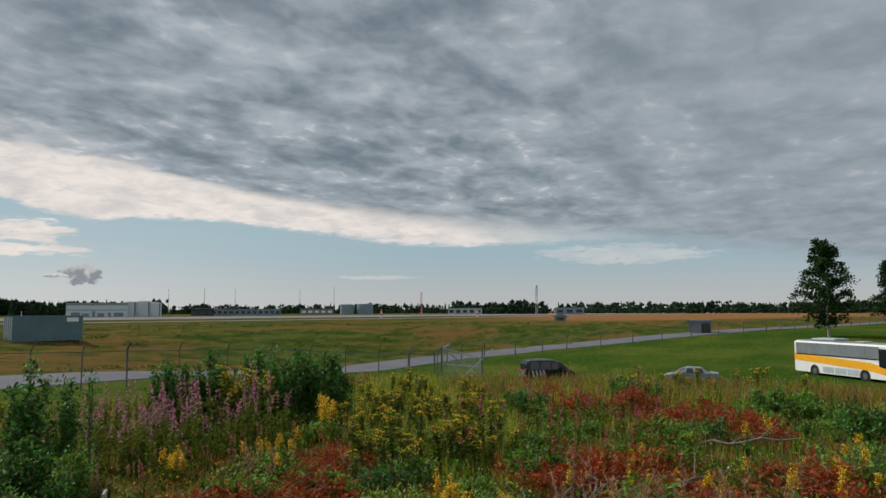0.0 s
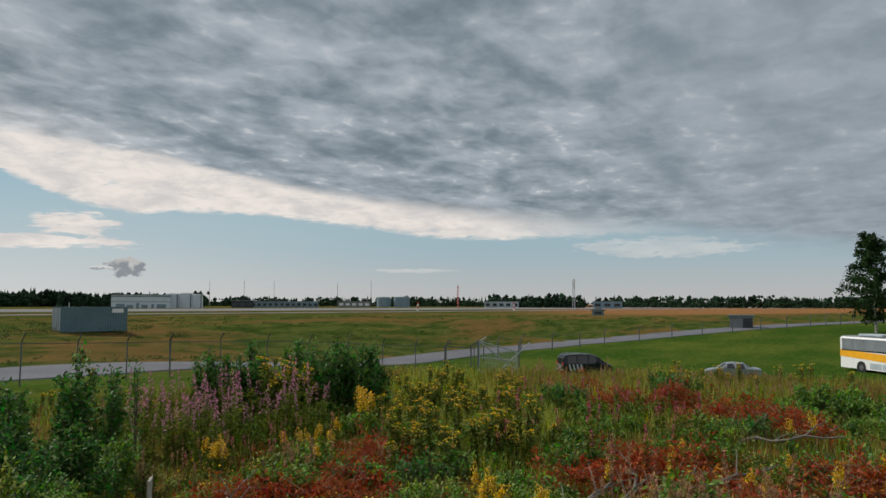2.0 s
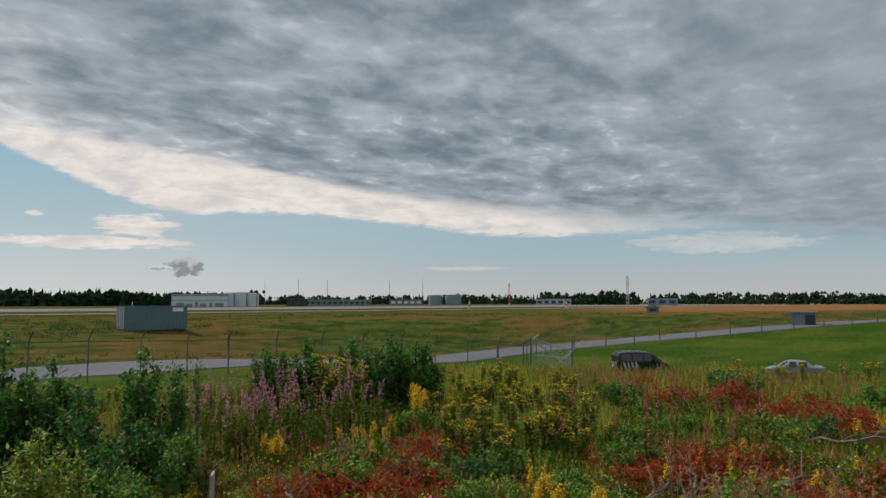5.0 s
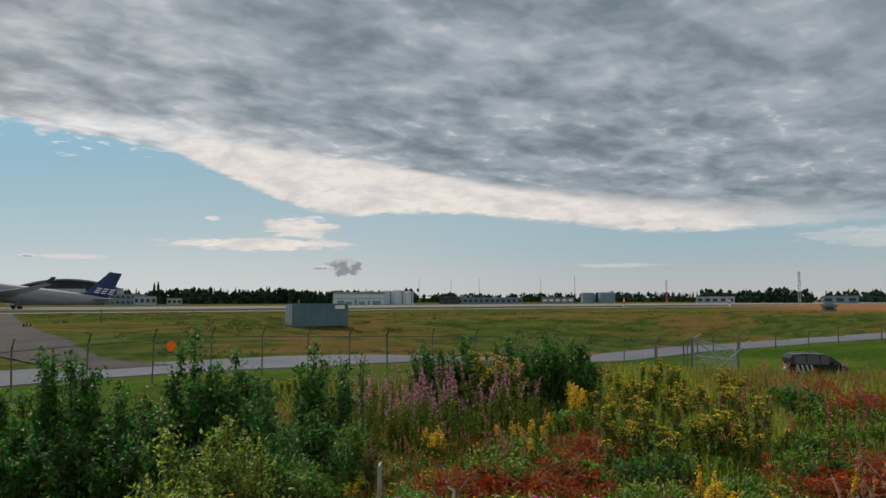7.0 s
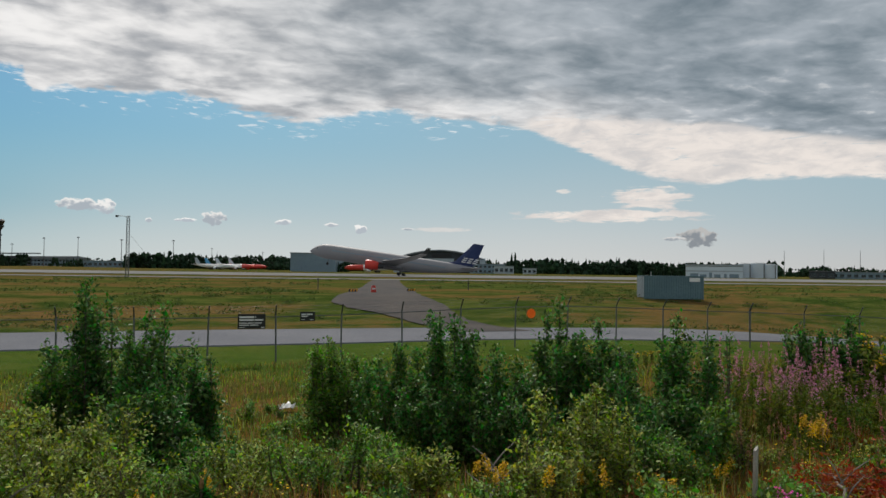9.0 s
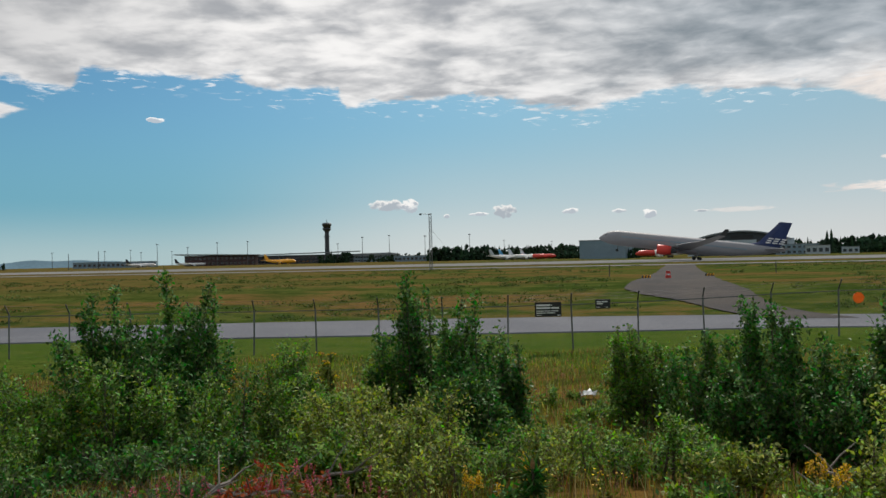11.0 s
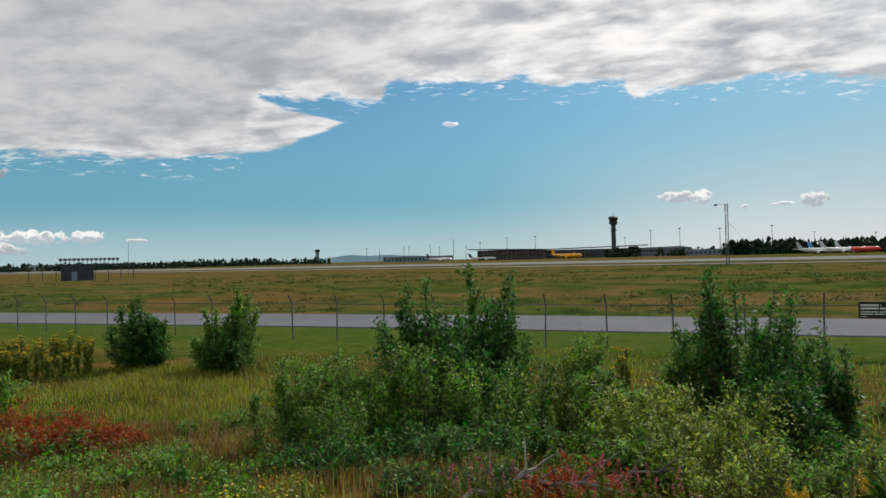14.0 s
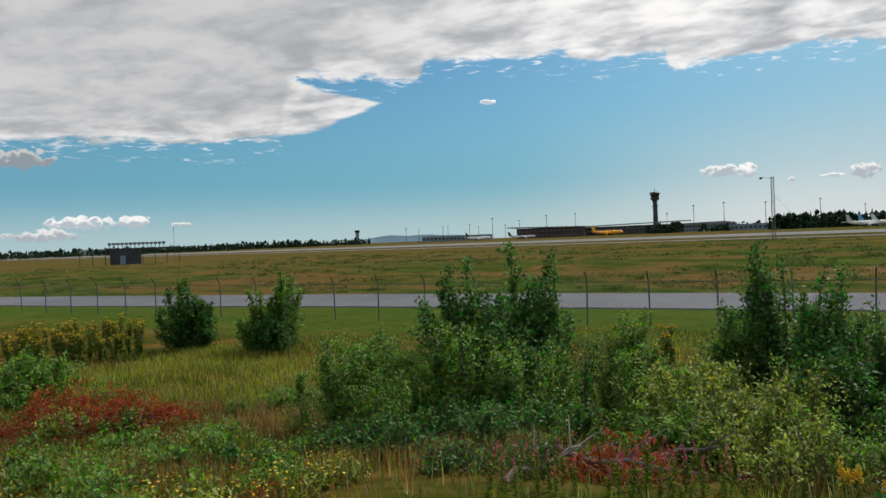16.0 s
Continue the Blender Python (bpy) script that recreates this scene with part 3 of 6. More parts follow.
def build_gate():
    g = thing("leaning_gate", pose(54.6, 25.0, ground_z(54.6, 25.0), 0, 0, -58), "galvanised mesh gate frame leaning open beside its post", "gate")
    part("post", Mesh().tube([(-0.1, 0, -0.3), (-0.1, 0, 2.75)], 0.07, 8), GALV, g)
    part("post", Mesh().tube([(3.3, 0.25, -0.3), (3.3, 0.25, 2.5)], 0.06, 8), GALV, g)
    fr = Mesh()
    for a, b in (((0, 0, 0.15), (0, 0, 2.6)), ((0, 0, 2.6), (3.1, 0.2, 1.75)), ((3.1, 0.2, 1.75), (3.1, 0.2, 0.15)), ((0, 0, 0.15), (3.1, 0.2, 0.15)),
                 ((0, 0, 1.3), (3.1, 0.2, 1.0)), ((0.1, 0, 2.5), (3.0, 0.2, 0.3)), ((1.6, 0.1, 0.15), (4.2, 0.3, 2.45)), ((-0.2, 0, 2.45), (0.6, 0, 2.95))):
        fr.tube([a, b], 0.05, 6)
    part("gate_frame", fr, PALESTEEL, g)
    net = Mesh()
    for k in range(30):
        s = k * 0.105
        top = 2.55 - s * 0.27
        net.tube([(s, 0, 0.15), (min(3.1, s + 0.6), 0, top - 0.1)], 0.007, 3, cap=False)
        net.tube([(s, 0, top), (min(3.1, s + 0.6), 0, 0.2)], 0.007, 3, cap=False)
    tagged(part("wire_mesh", net, PALESTEEL, g), kind="stuff")


def bars(parent, rows, mat, y, name="lettering_bar"):
    for x0, x1, z0, z1 in rows:
        part(name, Mesh().box(x0, y - 0.004, z0, x1, y, z1), mat, parent)


def build_signs():
    for x, w, h, z, big in ((2.95, 1.2, 0.66, 1.84, True), (5.42, 0.68, 0.42, 2.0, False)):
        s = thing("fence_sign", pose(x, 33.4, ground_z(x, 33.4) + z, 0, 0, 0), "black sign board with small white lettering wired to the fence", "sign", "signs on the fence")
        part("board", Mesh().box(-w / 2, -0.012, -h / 2, w / 2, 0.012, h / 2), BLACK, s, bevel=0.006)
        if big:
            bars(s, [(-0.53, 0.1, 0.15, 0.23), (0.15, 0.18, 0.15, 0.23), (-0.53, 0.1, 0.03, 0.1), (0.14, 0.5, 0.03, 0.1)], WHITE, -0.013)
            bars(s, [(-0.53, -0.2, -0.09, -0.05), (-0.17, 0.1, -0.09, -0.05), (0.13, 0.45, -0.09, -0.05), (-0.53, -0.1, -0.18, -0.14), (-0.06, 0.3, -0.18, -0.14),
                     (-0.53, -0.3, -0.27, -0.25), (0.42, 0.55, -0.29, -0.25)], WHITE, -0.013)
        else:
            bars(s, [(-0.28, -0.08, 0.08, 0.13), (-0.05, 0.22, 0.08, 0.13), (-0.28, 0.0, -0.01, 0.04), (-0.28, -0.12, -0.15, -0.13), (0.1, 0.27, -0.15, -0.13)], WHITE, -0.013)
    x = 16.7
    d = thing("orange_disc", pose(x, 33.42, ground_z(x, 33.4) + 1.68, 90, 0, 0), "round orange marker disc tied to the fence", "marker")
    part("disc", Mesh().tube([(0, 0, -0.012), (0, 0, 0.012)], 0.235, 24), ORANGE, d)
    part("rim", Mesh().tube([(0.235 * math.cos(k * math.tau / 24), 0.235 * math.sin(k * math.tau / 24), 0.012) for k in range(25)], 0.014, 5, cap=False), ORANGE, d)


def build_container():
    x0, y0 = polar(-34.94, 84)
    x1, y1 = polar(-39.18, 86.5)
    turn = math.degrees(math.atan2(y1 - y0, x1 - x0))
    L = math.hypot(x1 - x0, y1 - y0)
    zc = ground_z((x0 + x1) / 2, (y0 + y1) / 2)
    c = thing("shipping_container", pose(x0, y0, zc + 0.05, 0, 0, turn), "blue-grey corrugated steel container standing on the airfield grass", "container")
    H, W = 2.6, 2.44
    side = Mesh()
    n = int(L / 0.28)
    for face in (0, W):
        row = []
        for k in range(n + 1):
            u = k / n * (L - 0.2) + 0.1
            for s, o in ((0.0, 0), (0.35, 0), (0.5, 1), (0.85, 1)):
                uu = min(L - 0.1, u + s * 0.28)
                off = 0.035 * o + 0.02
                row.append((uu, face + (off if face == 0 else -off)))
        me_rows = [[(p[0], p[1], z) for p in row] for z in (0.16, H - 0.1)]
        side.loft(me_rows, cap=False, closed=False)
    part("corrugated_skin", side, CONTAINER, c)
    fr = Mesh()
    for x in (0, L - 0.14):
        for y in (0, W - 0.14):
            fr.box(x, y, 0, x + 0.14, y + 0.14, H)
    for y in (0, W - 0.1):
        fr.box(0.14, y, H - 0.11, L - 0.14, y + 0.1, H - 0.005)
        fr.box(0.14, y, 0.02, L - 0.14, y + 0.1, 0.17)
    part("frame", fr, CONTAINER, c, bevel=0.008)
    part("roof", Mesh().box(0.02, 0.02, H - 0.05, L - 0.02, W - 0.02, H - 0.01), CONTAINER, c)
    for k in range(2):
        y = 0.15 + k * 1.08
        d = part("door", Mesh().box(-0.03, y, 0.15, 0.03, y + 1.05, H - 0.12), OFFWHITE, c, "pale grey end door", bevel=0.006)
        for s in (0.3, 0.75):
            part("lock_rod", Mesh().tube([(-0.06, y + s, 0.12), (-0.06, y + s, H - 0.1)], 0.022, 6), GALV, d)
    part("end_wall", Mesh().box(L - 0.06, 0.14, 0.15, L - 0.02, W - 0.14, H - 0.1), CONTAINER, c)
    part("plate", Mesh().box(L - 1.65, -0.02, H - 0.62, L - 0.45, 0.0, H - 0.2), WHITE, c, "white panel on the side")
    part("whip_aerial", Mesh().tube([(0.9, 0.4, H - 0.02), (0.9, 0.4, H + 0.45)], 0.03, 5), WHITE, c)


build_fence()
build_gate()
build_signs()
build_container()


# ---- aircraft ----
def section(x, zc, ry, rz, n=18):
    return [(x, ry * math.cos(k * math.tau / n), zc + rz * math.sin(k * math.tau / n)) for k in range(n)]


def aerofoil(p, chord, thick, span_dir, n=5):
    """A flat lens-shaped section with its leading edge at p, chord along -x."""
    xs = [0, 0.06, 0.3, 0.65, 1.0]
    hs = [0, 0.5, 1.0, 0.65, 0.04]
    up = [Vector(p) + Vector((-chord * a, 0, 0)) + span_dir * (thick * h / 2) for a, h in zip(xs, hs)]
    dn = [Vector(p) + Vector((-chord * a, 0, 0)) - span_dir * (thick * h / 2) for a, h in zip(xs, hs)][1:]
    return [tuple(q) for q in up + dn[::-1]]


def airliner(m, L, mats, label, group="", gear_at=0.535, detail=True, nose_mat=None):
    """A twin-jet on its wheels; +x is ahead, the origin lies under the main wheels."""
    body, fin_mat, eng_mat = mats
    a = thing("airliner", m, label, "airplane", group)
    R = L * 0.0443
    zc = R * 1.78
    nose = L * gear_at

    def X(s):
        return nose - s * L
    prof = [(0, -0.28, 0.02), (0.006, -0.25, 0.2), (0.02, -0.18, 0.43), (0.045, -0.08, 0.72), (0.08, -0.01, 0.93), (0.12, 0, 1.0), (0.3, 0, 1.0), (0.62, 0, 1.0),
            (0.72, 0.08, 0.92), (0.82, 0.24, 0.74), (0.9, 0.38, 0.52), (0.96, 0.5, 0.3), (1.0, 0.56, 0.1)]
    cut = 4 if nose_mat else 0
    part("fuselage", Mesh().loft([section(X(s), zc + o * R, r * R, r * R, 20) for s, o, r in prof[cut:]]), body, a, smooth=True)
    if nose_mat:
        part("nose", Mesh().loft([section(X(s), zc + o * R, r * R * 1.002, r * R * 1.002, 20) for s, o, r in prof[:6]] + [section(X(0.3), zc, R * 1.004, R * 1.004, 20)]), nose_mat, a, "red front half", smooth=True)
    for side in (1, -1):
        w = Mesh()
        up = Vector((0, 0, 1))
        secs = []
        for f, le, ch, z in ((0.05, 0.335, 0.175, -0.55), (0.33, 0.425, 0.115, -0.2), (0.7, 0.545, 0.06, 0.5), (0.96, 0.63, 0.035, 1.3)):
            secs.append(aerofoil((X(le), side * f * L * 0.473, zc + z * R), ch * L, ch * L * 0.11, up))
        w.loft(secs)
        part("wing", w, body, a)
        tipx, tipy, tipz = X(0.63), side * 0.955 * L * 0.473, zc + 1.3 * R
        if detail:
            part("winglet", Mesh().loft([aerofoil((tipx, tipy, tipz), 0.034 * L, 0.25, Vector((0, 1, 0))), aerofoil((tipx - 0.03 * L, tipy + side * 0.5, tipz + 0.036 * L), 0.018 * L, 0.12, Vector((0, 1, 0)))]), DARKSTEEL, a)
        part("tailplane", Mesh().loft([aerofoil((X(0.885), side * 0.25 * R, zc + 0.45 * R), 0.085 * L, 0.012 * L, up), aerofoil((X(0.975), side * 0.15 * L, zc + 0.75 * R), 0.035 * L, 0.005 * L, up)]), body, a)
        ex, ey, ez, er = X(0.335), side * 0.152 * L, zc - 0.92 * R, R * 0.62
        eng = part("engine", Mesh().loft([[(x, ey + r * math.cos(k * math.tau / 16), ez + r * math.sin(k * math.tau / 16)) for k in range(16)] for x, r in
                                          ((ex - 0.01 * L, er * 0.86), (ex, er * 0.93), (ex - 0.006 * L, er), (ex - 0.04 * L, er * 1.03), (ex - 0.075 * L, er * 0.86))]), eng_mat, a, "painted engine cowl", smooth=True)
        part("intake", Mesh().tube([(ex + 0.002, ey, ez), (ex - 0.012 * L, ey, ez)], er * 0.85, 16), BLACK, eng)
        part("exhaust", Mesh().tube([(ex - 0.074 * L, ey, ez), (ex - 0.105 * L, ey, ez)], [er * 0.66, er * 0.36], 14), DARKSTEEL, eng)
        part("pylon", Mesh().loft([aerofoil((ex - 0.02 * L, ey, ez + er * 0.8), 0.09 * L, 0.35, Vector((0, 1, 0))), aerofoil((ex - 0.04 * L, ey, ez + er * 1.6), 0.09 * L, 0.35, Vector((0, 1, 0)))]), body, eng)
        # main gear
        leg = part("main_gear", Mesh().tube([(0, side * 0.083 * L, 0.9), (0, side * 0.075 * L, zc - 0.6 * R)], 0.16, 8), GALV, a)
        for wx in (-0.95, 0.95):
            for wy in (-0.55, 0.55):
                part("wheel", Mesh().tube([(wx, side * 0.083 * L + wy - 0.2, 0.66), (wx, side * 0.083 * L + wy - 0.12, 0.66), (wx, side * 0.083 * L + wy + 0.12, 0.66), (wx, side * 0.083 * L + wy + 0.2, 0.66)], [0.52, 0.66, 0.66, 0.52], 16), RUBBER, leg)
    fin = Mesh().loft([aerofoil((X(0.80), 0, zc + 0.85 * R), 0.165 * L, 0.016 * L, Vector((0, 1, 0))), aerofoil((X(0.86), 0, zc + 1.3 * R), 0.125 * L, 0.013 * L, Vector((0, 1, 0))),
                       aerofoil((X(0.955), 0, zc + 4.0 * R), 0.062 * L, 0.006 * L, Vector((0, 1, 0)))])
    tail = part("tail_fin", fin, fin_mat, a, "painted tail fin")
    if detail:
        for side in (1, -1):
            for k in range(3):
                x0 = X(0.895) - 2.15 * k
                for dz, w0 in ((0.0, 1.6), (0.75, 1.5), (1.5, 1.6)):
                    part("marking", Mesh().box(x0 - w0 - dz * 0.5, side * 0.53 - 0.02, zc + 1.25 * R + dz, x0 - dz * 0.5, side * 0.53 + 0.02, zc + 1.25 * R + dz + 0.4), WHITE, tail)
            part("window_line", Mesh().box(X(0.80), side * R * 0.984 - 0.03, zc + 0.15 * R, X(0.13), side * R * 0.984 + 0.03, zc + 0.27 * R), GREYCLAD, a, "row of small dark cabin windows")
        ng = part("nose_gear", Mesh().tube([(X(0.11), 0, zc - R - 1.7), (X(0.115), 0, zc - 0.9 * R)], 0.11, 8), GALV, a)
        for wy in (-0.3, 0.3):
            part("wheel", Mesh().tube([(X(0.11), wy - 0.14, zc - R - 1.7), (X(0.11), wy + 0.14, zc - R - 1.7)], 0.5, 14), RUBBER, ng)
        belly = Mesh().loft([section(X(s), zc - 0.35 * R, R * 0.9 * k, R * 0.85 * k, 16) for s, k in ((0.33, 0.3), (0.37, 0.9), (0.45, 1.0), (0.55, 0.95), (0.62, 0.3))])
        part("belly_fairing", belly, body, a, smooth=True)
    part("cockpit_window", Mesh().loft([section(X(s), zc + o * R, r * R * 1.01, r * R * 0.55, 14)[:8] for s, o, r in ((0.028, 0.05, 0.45), (0.043, 0.22, 0.62))], cap=False, closed=False), DARKGLASS, a)
    return a


RUN_TURN = math.degrees(math.atan2(RUN_D.y, RUN_D.x))


def build_aircraft():
    x, y = on_runway(-5.5, 277)
    airliner(pose(x, y, ground_z(x, y) + 0.05, 0, 0, RUN_TURN) @ pose(0, 0, 0, 0, -7.8, 0), 63.7, (FUSELAGE, BLUETAIL, REDPAINT),
             "pale grey wide-body airliner, nose high, dark blue tail, red engines", gear_at=0.55)

    def parked(az, d, heading, L, mats, label, nose=None):
        px, py = polar(az, d)
        airliner(pose(px, py, ground_z(px, py), 0, 0, heading), L, mats, label, "parked aircraft", detail=False, nose_mat=nose)
    parked(-14.3, 480, 172, 40, (WHITE, SKYBLUE, WHITE), "white airliner with red front parked by the hangar", REDPAINT)
    parked(-1.9, 640, -38, 38, (WHITE, OFFWHITE, WHITE), "white airliner with pale tail parked on the apron")
    parked(-2.6, 655, -38, 38, (WHITE, SKYBLUE, WHITE), "white airliner with blue tail parked on the apron")
    parked(-3.4, 640, -38, 38, (WHITE, OFFWHITE, WHITE), "white and red airliner parked on the apron", REDPAINT)
    parked(-4.3, 655, -38, 38, (REDPAINT, OFFWHITE, REDPAINT), "red airliner with a pale tail parked on the apron", REDPAINT)
    parked(15.7, 930, -25, 50, (YELLOWPAINT, YELLOWPAINT, YELLOWPAINT), "bright yellow freight airliner on the apron")
    parked(25.6, 980, -10, 42, (WHITE, DARKCLAD, WHITE), "white airliner parked at the terminal")
    parked(22.2, 1000, 20, 38, (WHITE, DARKCLAD, WHITE), "white airliner with dark tail at the terminal")


# ---- buildings and masts of the airport ----
def box_building(name, az, d, w, depth, h, turn, wall, label, roof=None, windows=0, category="building", floors=1, glass=None):
    b = thing(name, stand(az, d, turn), label, category)
    part("wall", Mesh().box(-w / 2, 0, -1, w / 2, depth, h), wall, b)
    part("roof", Mesh().box(-w / 2 - 0.4, -0.4, h, w / 2 + 0.4, depth + 0.4, h + max(0.3, h * 0.05)), roof or ROOFGREY, b)
    for fl in range(floors):
        for k in range(windows):
            x = -w / 2 + w * (k + 0.5) / windows
            ww, wh = w / windows * 0.62, h / floors * 0.42
            z = h / floors * (fl + 0.3)
            win = part("window", Mesh().box(x - ww / 2, -0.12, z, x + ww / 2, -0.05, z + wh), glass or DARKGLASS, b)
            part("window_sill", Mesh().box(x - ww / 2 - 0.1, -0.25, z - 0.2, x + ww / 2 + 0.1, -0.02, z), ROOFGREY, win)
    return b


def arched_hangar(az, d, turn):
    h = thing("arched_hangar", stand(az, d, turn), "dark aircraft hangar with a pale arched roof and white door", "hangar")
    w, eave, top, depth = 66, 10.0, 16.6, 60
    arc = [(-w / 2 + w * k / 20, eave + (top - eave) * (1 - (2 * k / 20 - 1) ** 2)) for k in range(21)]
    part("wall", Mesh().prism([(-w / 2, -1)] + arc + [(w / 2, -1)], 1, 0, depth), DARKCLAD, h)
    outer = [(x * 1.02, z + 1.1) for x, z in arc] + [(x * 1.0, z + 0.05) for x, z in arc[::-1]]
    part("roof", Mesh().prism(outer, 1, -2.5, depth), ROOFGREY, h, "pale grey curved roof edge")
    for sx in (-1, 1):
        part("pier", Mesh().box(sx * w / 2 - 2.2, -1.5, -1, sx * w / 2 + 2.2, 4, eave + 1.5), OFFWHITE, h)
    part("door", Mesh().box(-19, -0.7, 6.4, 11, -0.2, 11.0), OFFWHITE, h, "pale upper door panel")
    part("door_slot", Mesh().box(-6, -0.6, 11.4, 9, -0.2, 14.2), BLACK, h)
    for k in range(8):
        part("door_leaf", Mesh().box(-30 + k * 7.5, -0.35, 0, -30 + k * 7.5 + 7.3, -0.1, 6.2), DARKCLAD, h)


def mast(az, d, h, label="slim floodlight mast with a lamp crown", r=0.28, name="floodlight_mast", mat=None, crown=True):
    m = thing(name, stand(az, d), label, "mast", "floodlight masts")
    part("pole", Mesh().tube([(0, 0, -0.5), (0, 0, h)], [r, r * 0.6], 6), mat or GALV, m)
    if crown:
        hd = part("lamp_crown", Mesh().tube([(0, 0, h), (0, 0, h + 0.5)], 1.3, 8), DARKSTEEL, m)
        for k in range(6):
            a = k * math.tau / 6
            part("lamp", Mesh().box(1.3 * math.cos(a) - 0.3, 1.3 * math.sin(a) - 0.3, h - 0.5, 1.3 * math.cos(a) + 0.3, 1.3 * math.sin(a) + 0.3, h + 0.1), GALV, hd)


def lattice(az, d, h, w, mat, label, banded=None, name="lattice_mast", aerials=False):
    m = thing(name, stand(az, d), label, "mast")
    fr = Mesh()
    k = w / 2
    for sx, sy in ((-k, -k), (k, -k), (k, k), (-k, k)):
        fr.tube([(sx, sy, -0.5), (sx * 0.8, sy * 0.8, h)], 0.045 + 0.05 * (w > 1), 4)
    part("frame", fr, mat, m)
    n = max(4, int(h / (w * 1.2)))
    for i in range(n):
        z0, z1 = h * i / n, h * (i + 1) / n
        br = Mesh()
        for (ax, ay), (bx, by) in (((-k, -k), (k, -k)), ((k, -k), (k, k)), ((k, k), (-k, k)), ((-k, k), (-k, -k))):
            br.tube([(ax * .9, ay * .9, z0), (bx * .9, by * .9, z1)], 0.045, 3)
            br.tube([(ax * .9, ay * .9, z1), (bx * .9, by * .9, z1)], 0.045, 3)
        part("brace", br, (banded if banded and i % 2 else mat), m)
    if aerials:
        for i in range(4):
            z = h * (0.72 + 0.09 * i)
            for sx in (-1, 1):
                part("aerial", Mesh().box(sx * k * 1.5 - 0.14, -0.25, z, sx * k * 1.5 + 0.14, 0.05, z + h * 0.06), WHITE, m)
    return m


def build_airport():
    # around the big flat field, from right to left
    b = box_building("cargo_hall", -39.8, 450, 31, 22, 7.4, -39.5, HALLWHITE, "long white hall with a dark eaves line and low blue doors")
    part("eaves_line", Mesh().box(-15.6, -0.25, 6.5, 15.6, -0.02, 6.9), ROOFGREY, b)
    part("cladding_band", Mesh().box(-15.5, -0.1, 3.4, 15.5, -0.02, 4.1), OFFWHITE, b, "pale blue band")
    for x0, x1, z1 in ((-13.0, -8.5, 2.4), (-7.6, -4.0, 1.8), (-2.5, -1.0, 3.0), (0.2, 3.6, 1.9), (5.5, 7.0, 2.3), (8.4, 13.4, 2.2)):
        part("door", Mesh().box(x0, -0.14, 0.0, x1, -0.03, z1), GREYCLAD, b, "grey-blue door")
    for k in range(6):
        part("roof_vent", Mesh().box(-13 + k * 5, 3, 7.7, -12.4 + k * 5, 4, 8.1), GALV, b)
    for az, r, h in ((-41.9, 4.3, 8.2), (-42.8, 4.6, 8.6), (-43.6, 3.8, 8.0)):
        t = thing("storage_tank", stand(az, 470), "white cylindrical fuel storage tank", "tank", "white tanks")
        part("shell", Mesh().tube([(0, 0, -1), (0, 0, h)], r, 24), HALLWHITE, t, smooth=False)
        part("lid", Mesh().tube([(0, 0, h), (0, 0, h + 0.5)], [r * 1.01, r * 0.5], 24), ROOFGREY, t)
        part("ladder", Mesh().box(-0.3, -r - 0.15, 0, 0.3, -r, h), GALV, t)
    for az, r, h in ((-57.6, 6.0, 8.3), (-59.0, 7.0, 8.6)):
        t = thing("storage_tank", stand(az, 640), "dark grey cylindrical storage tank", "tank", "grey tanks")
        part("shell", Mesh().tube([(0, 0, -1), (0, 0, h)], r, 24), GREYCLAD, t)
        part("lid", Mesh().tube([(0, 0, h), (0, 0, h + 0.5)], [r * 1.01, r * 0.5], 24), ROOFGREY, t)
    box_building("low_terminal", -49.6, 520, 54, 20, 4.2, -49, GREYCLAD, "long low grey-blue building with a flat roof", windows=14)
    box_building("low_store", -46.9, 500, 14, 10, 4.6, -47, DARKCLAD, "dark low store building on the apron", windows=3)
    box_building("workshop", -55.3, 600, 26, 12, 4.5, -55, ROOFGREY, "low grey workshop with white doors", windows=5, glass=WHITE)
    box_building("site_building", -66.8, 560, 26, 12, 4.6, -66, OFFWHITE, "low white building behind a grass bank", windows=5)
    box_building("barn", -74.9, 520, 20, 12, 4.6, -75, GREYCLAD, "blue-grey shed with a shallow roof", windows=3)
    box_building("cabin", -24.2, 520, 14, 8, 5.5, -24, OFFWHITE, "small white site cabin by the trees", windows=4)
    box_building("cabin", -26.2, 540, 10, 8, 4.2, -26, OFFWHITE, "low pale site cabin by the trees", windows=3)
    box_building("office_wing", -22.9, 540, 26, 14, 6.8, -22, GREYCLAD, "grey two-storey office wing beside the hangar", windows=8, floors=2)
    arched_hangar(-19.15, 560, -17)
    hall = box_building("grey_hangar", -9.3, 500, 31, 26, 12.2, -24, GREYCLAD, "large plain blue-grey hangar with vertical cladding", roof=ROOFGREY)
    for k in range(24):
        part("cladding_rib", Mesh().box(-15.4 + k * 1.3, -0.12, 0, -15.2 + k * 1.3, -0.02, 12.1), GREYCLAD, hall)
    # terminal, tower and piers far left
    t = box_building("terminal", 20.0, 1010, 90, 60, 13, 14, BRICKRED, "long dark airport terminal with a broad overhanging roof", floors=2, windows=16)
    part("roof_wing", Mesh().prism([(-58, 15.0), (52, 13.2), (52, 13.9), (-58, 16.2)], 1, -8, 60), ROOFGREY, t, "sloping grey roof plate")
    t = box_building("terminal_pier", 14.0, 1080, 150, 40, 12, 10, DARKCLAD, "dark glazed terminal pier", floors=2, windows=26)
    part("roof_wing", Mesh().prism([(-80, 13.0), (85, 16.0), (85, 17.0), (-80, 14.0)], 1, -5, 40), ROOFGREY, t)
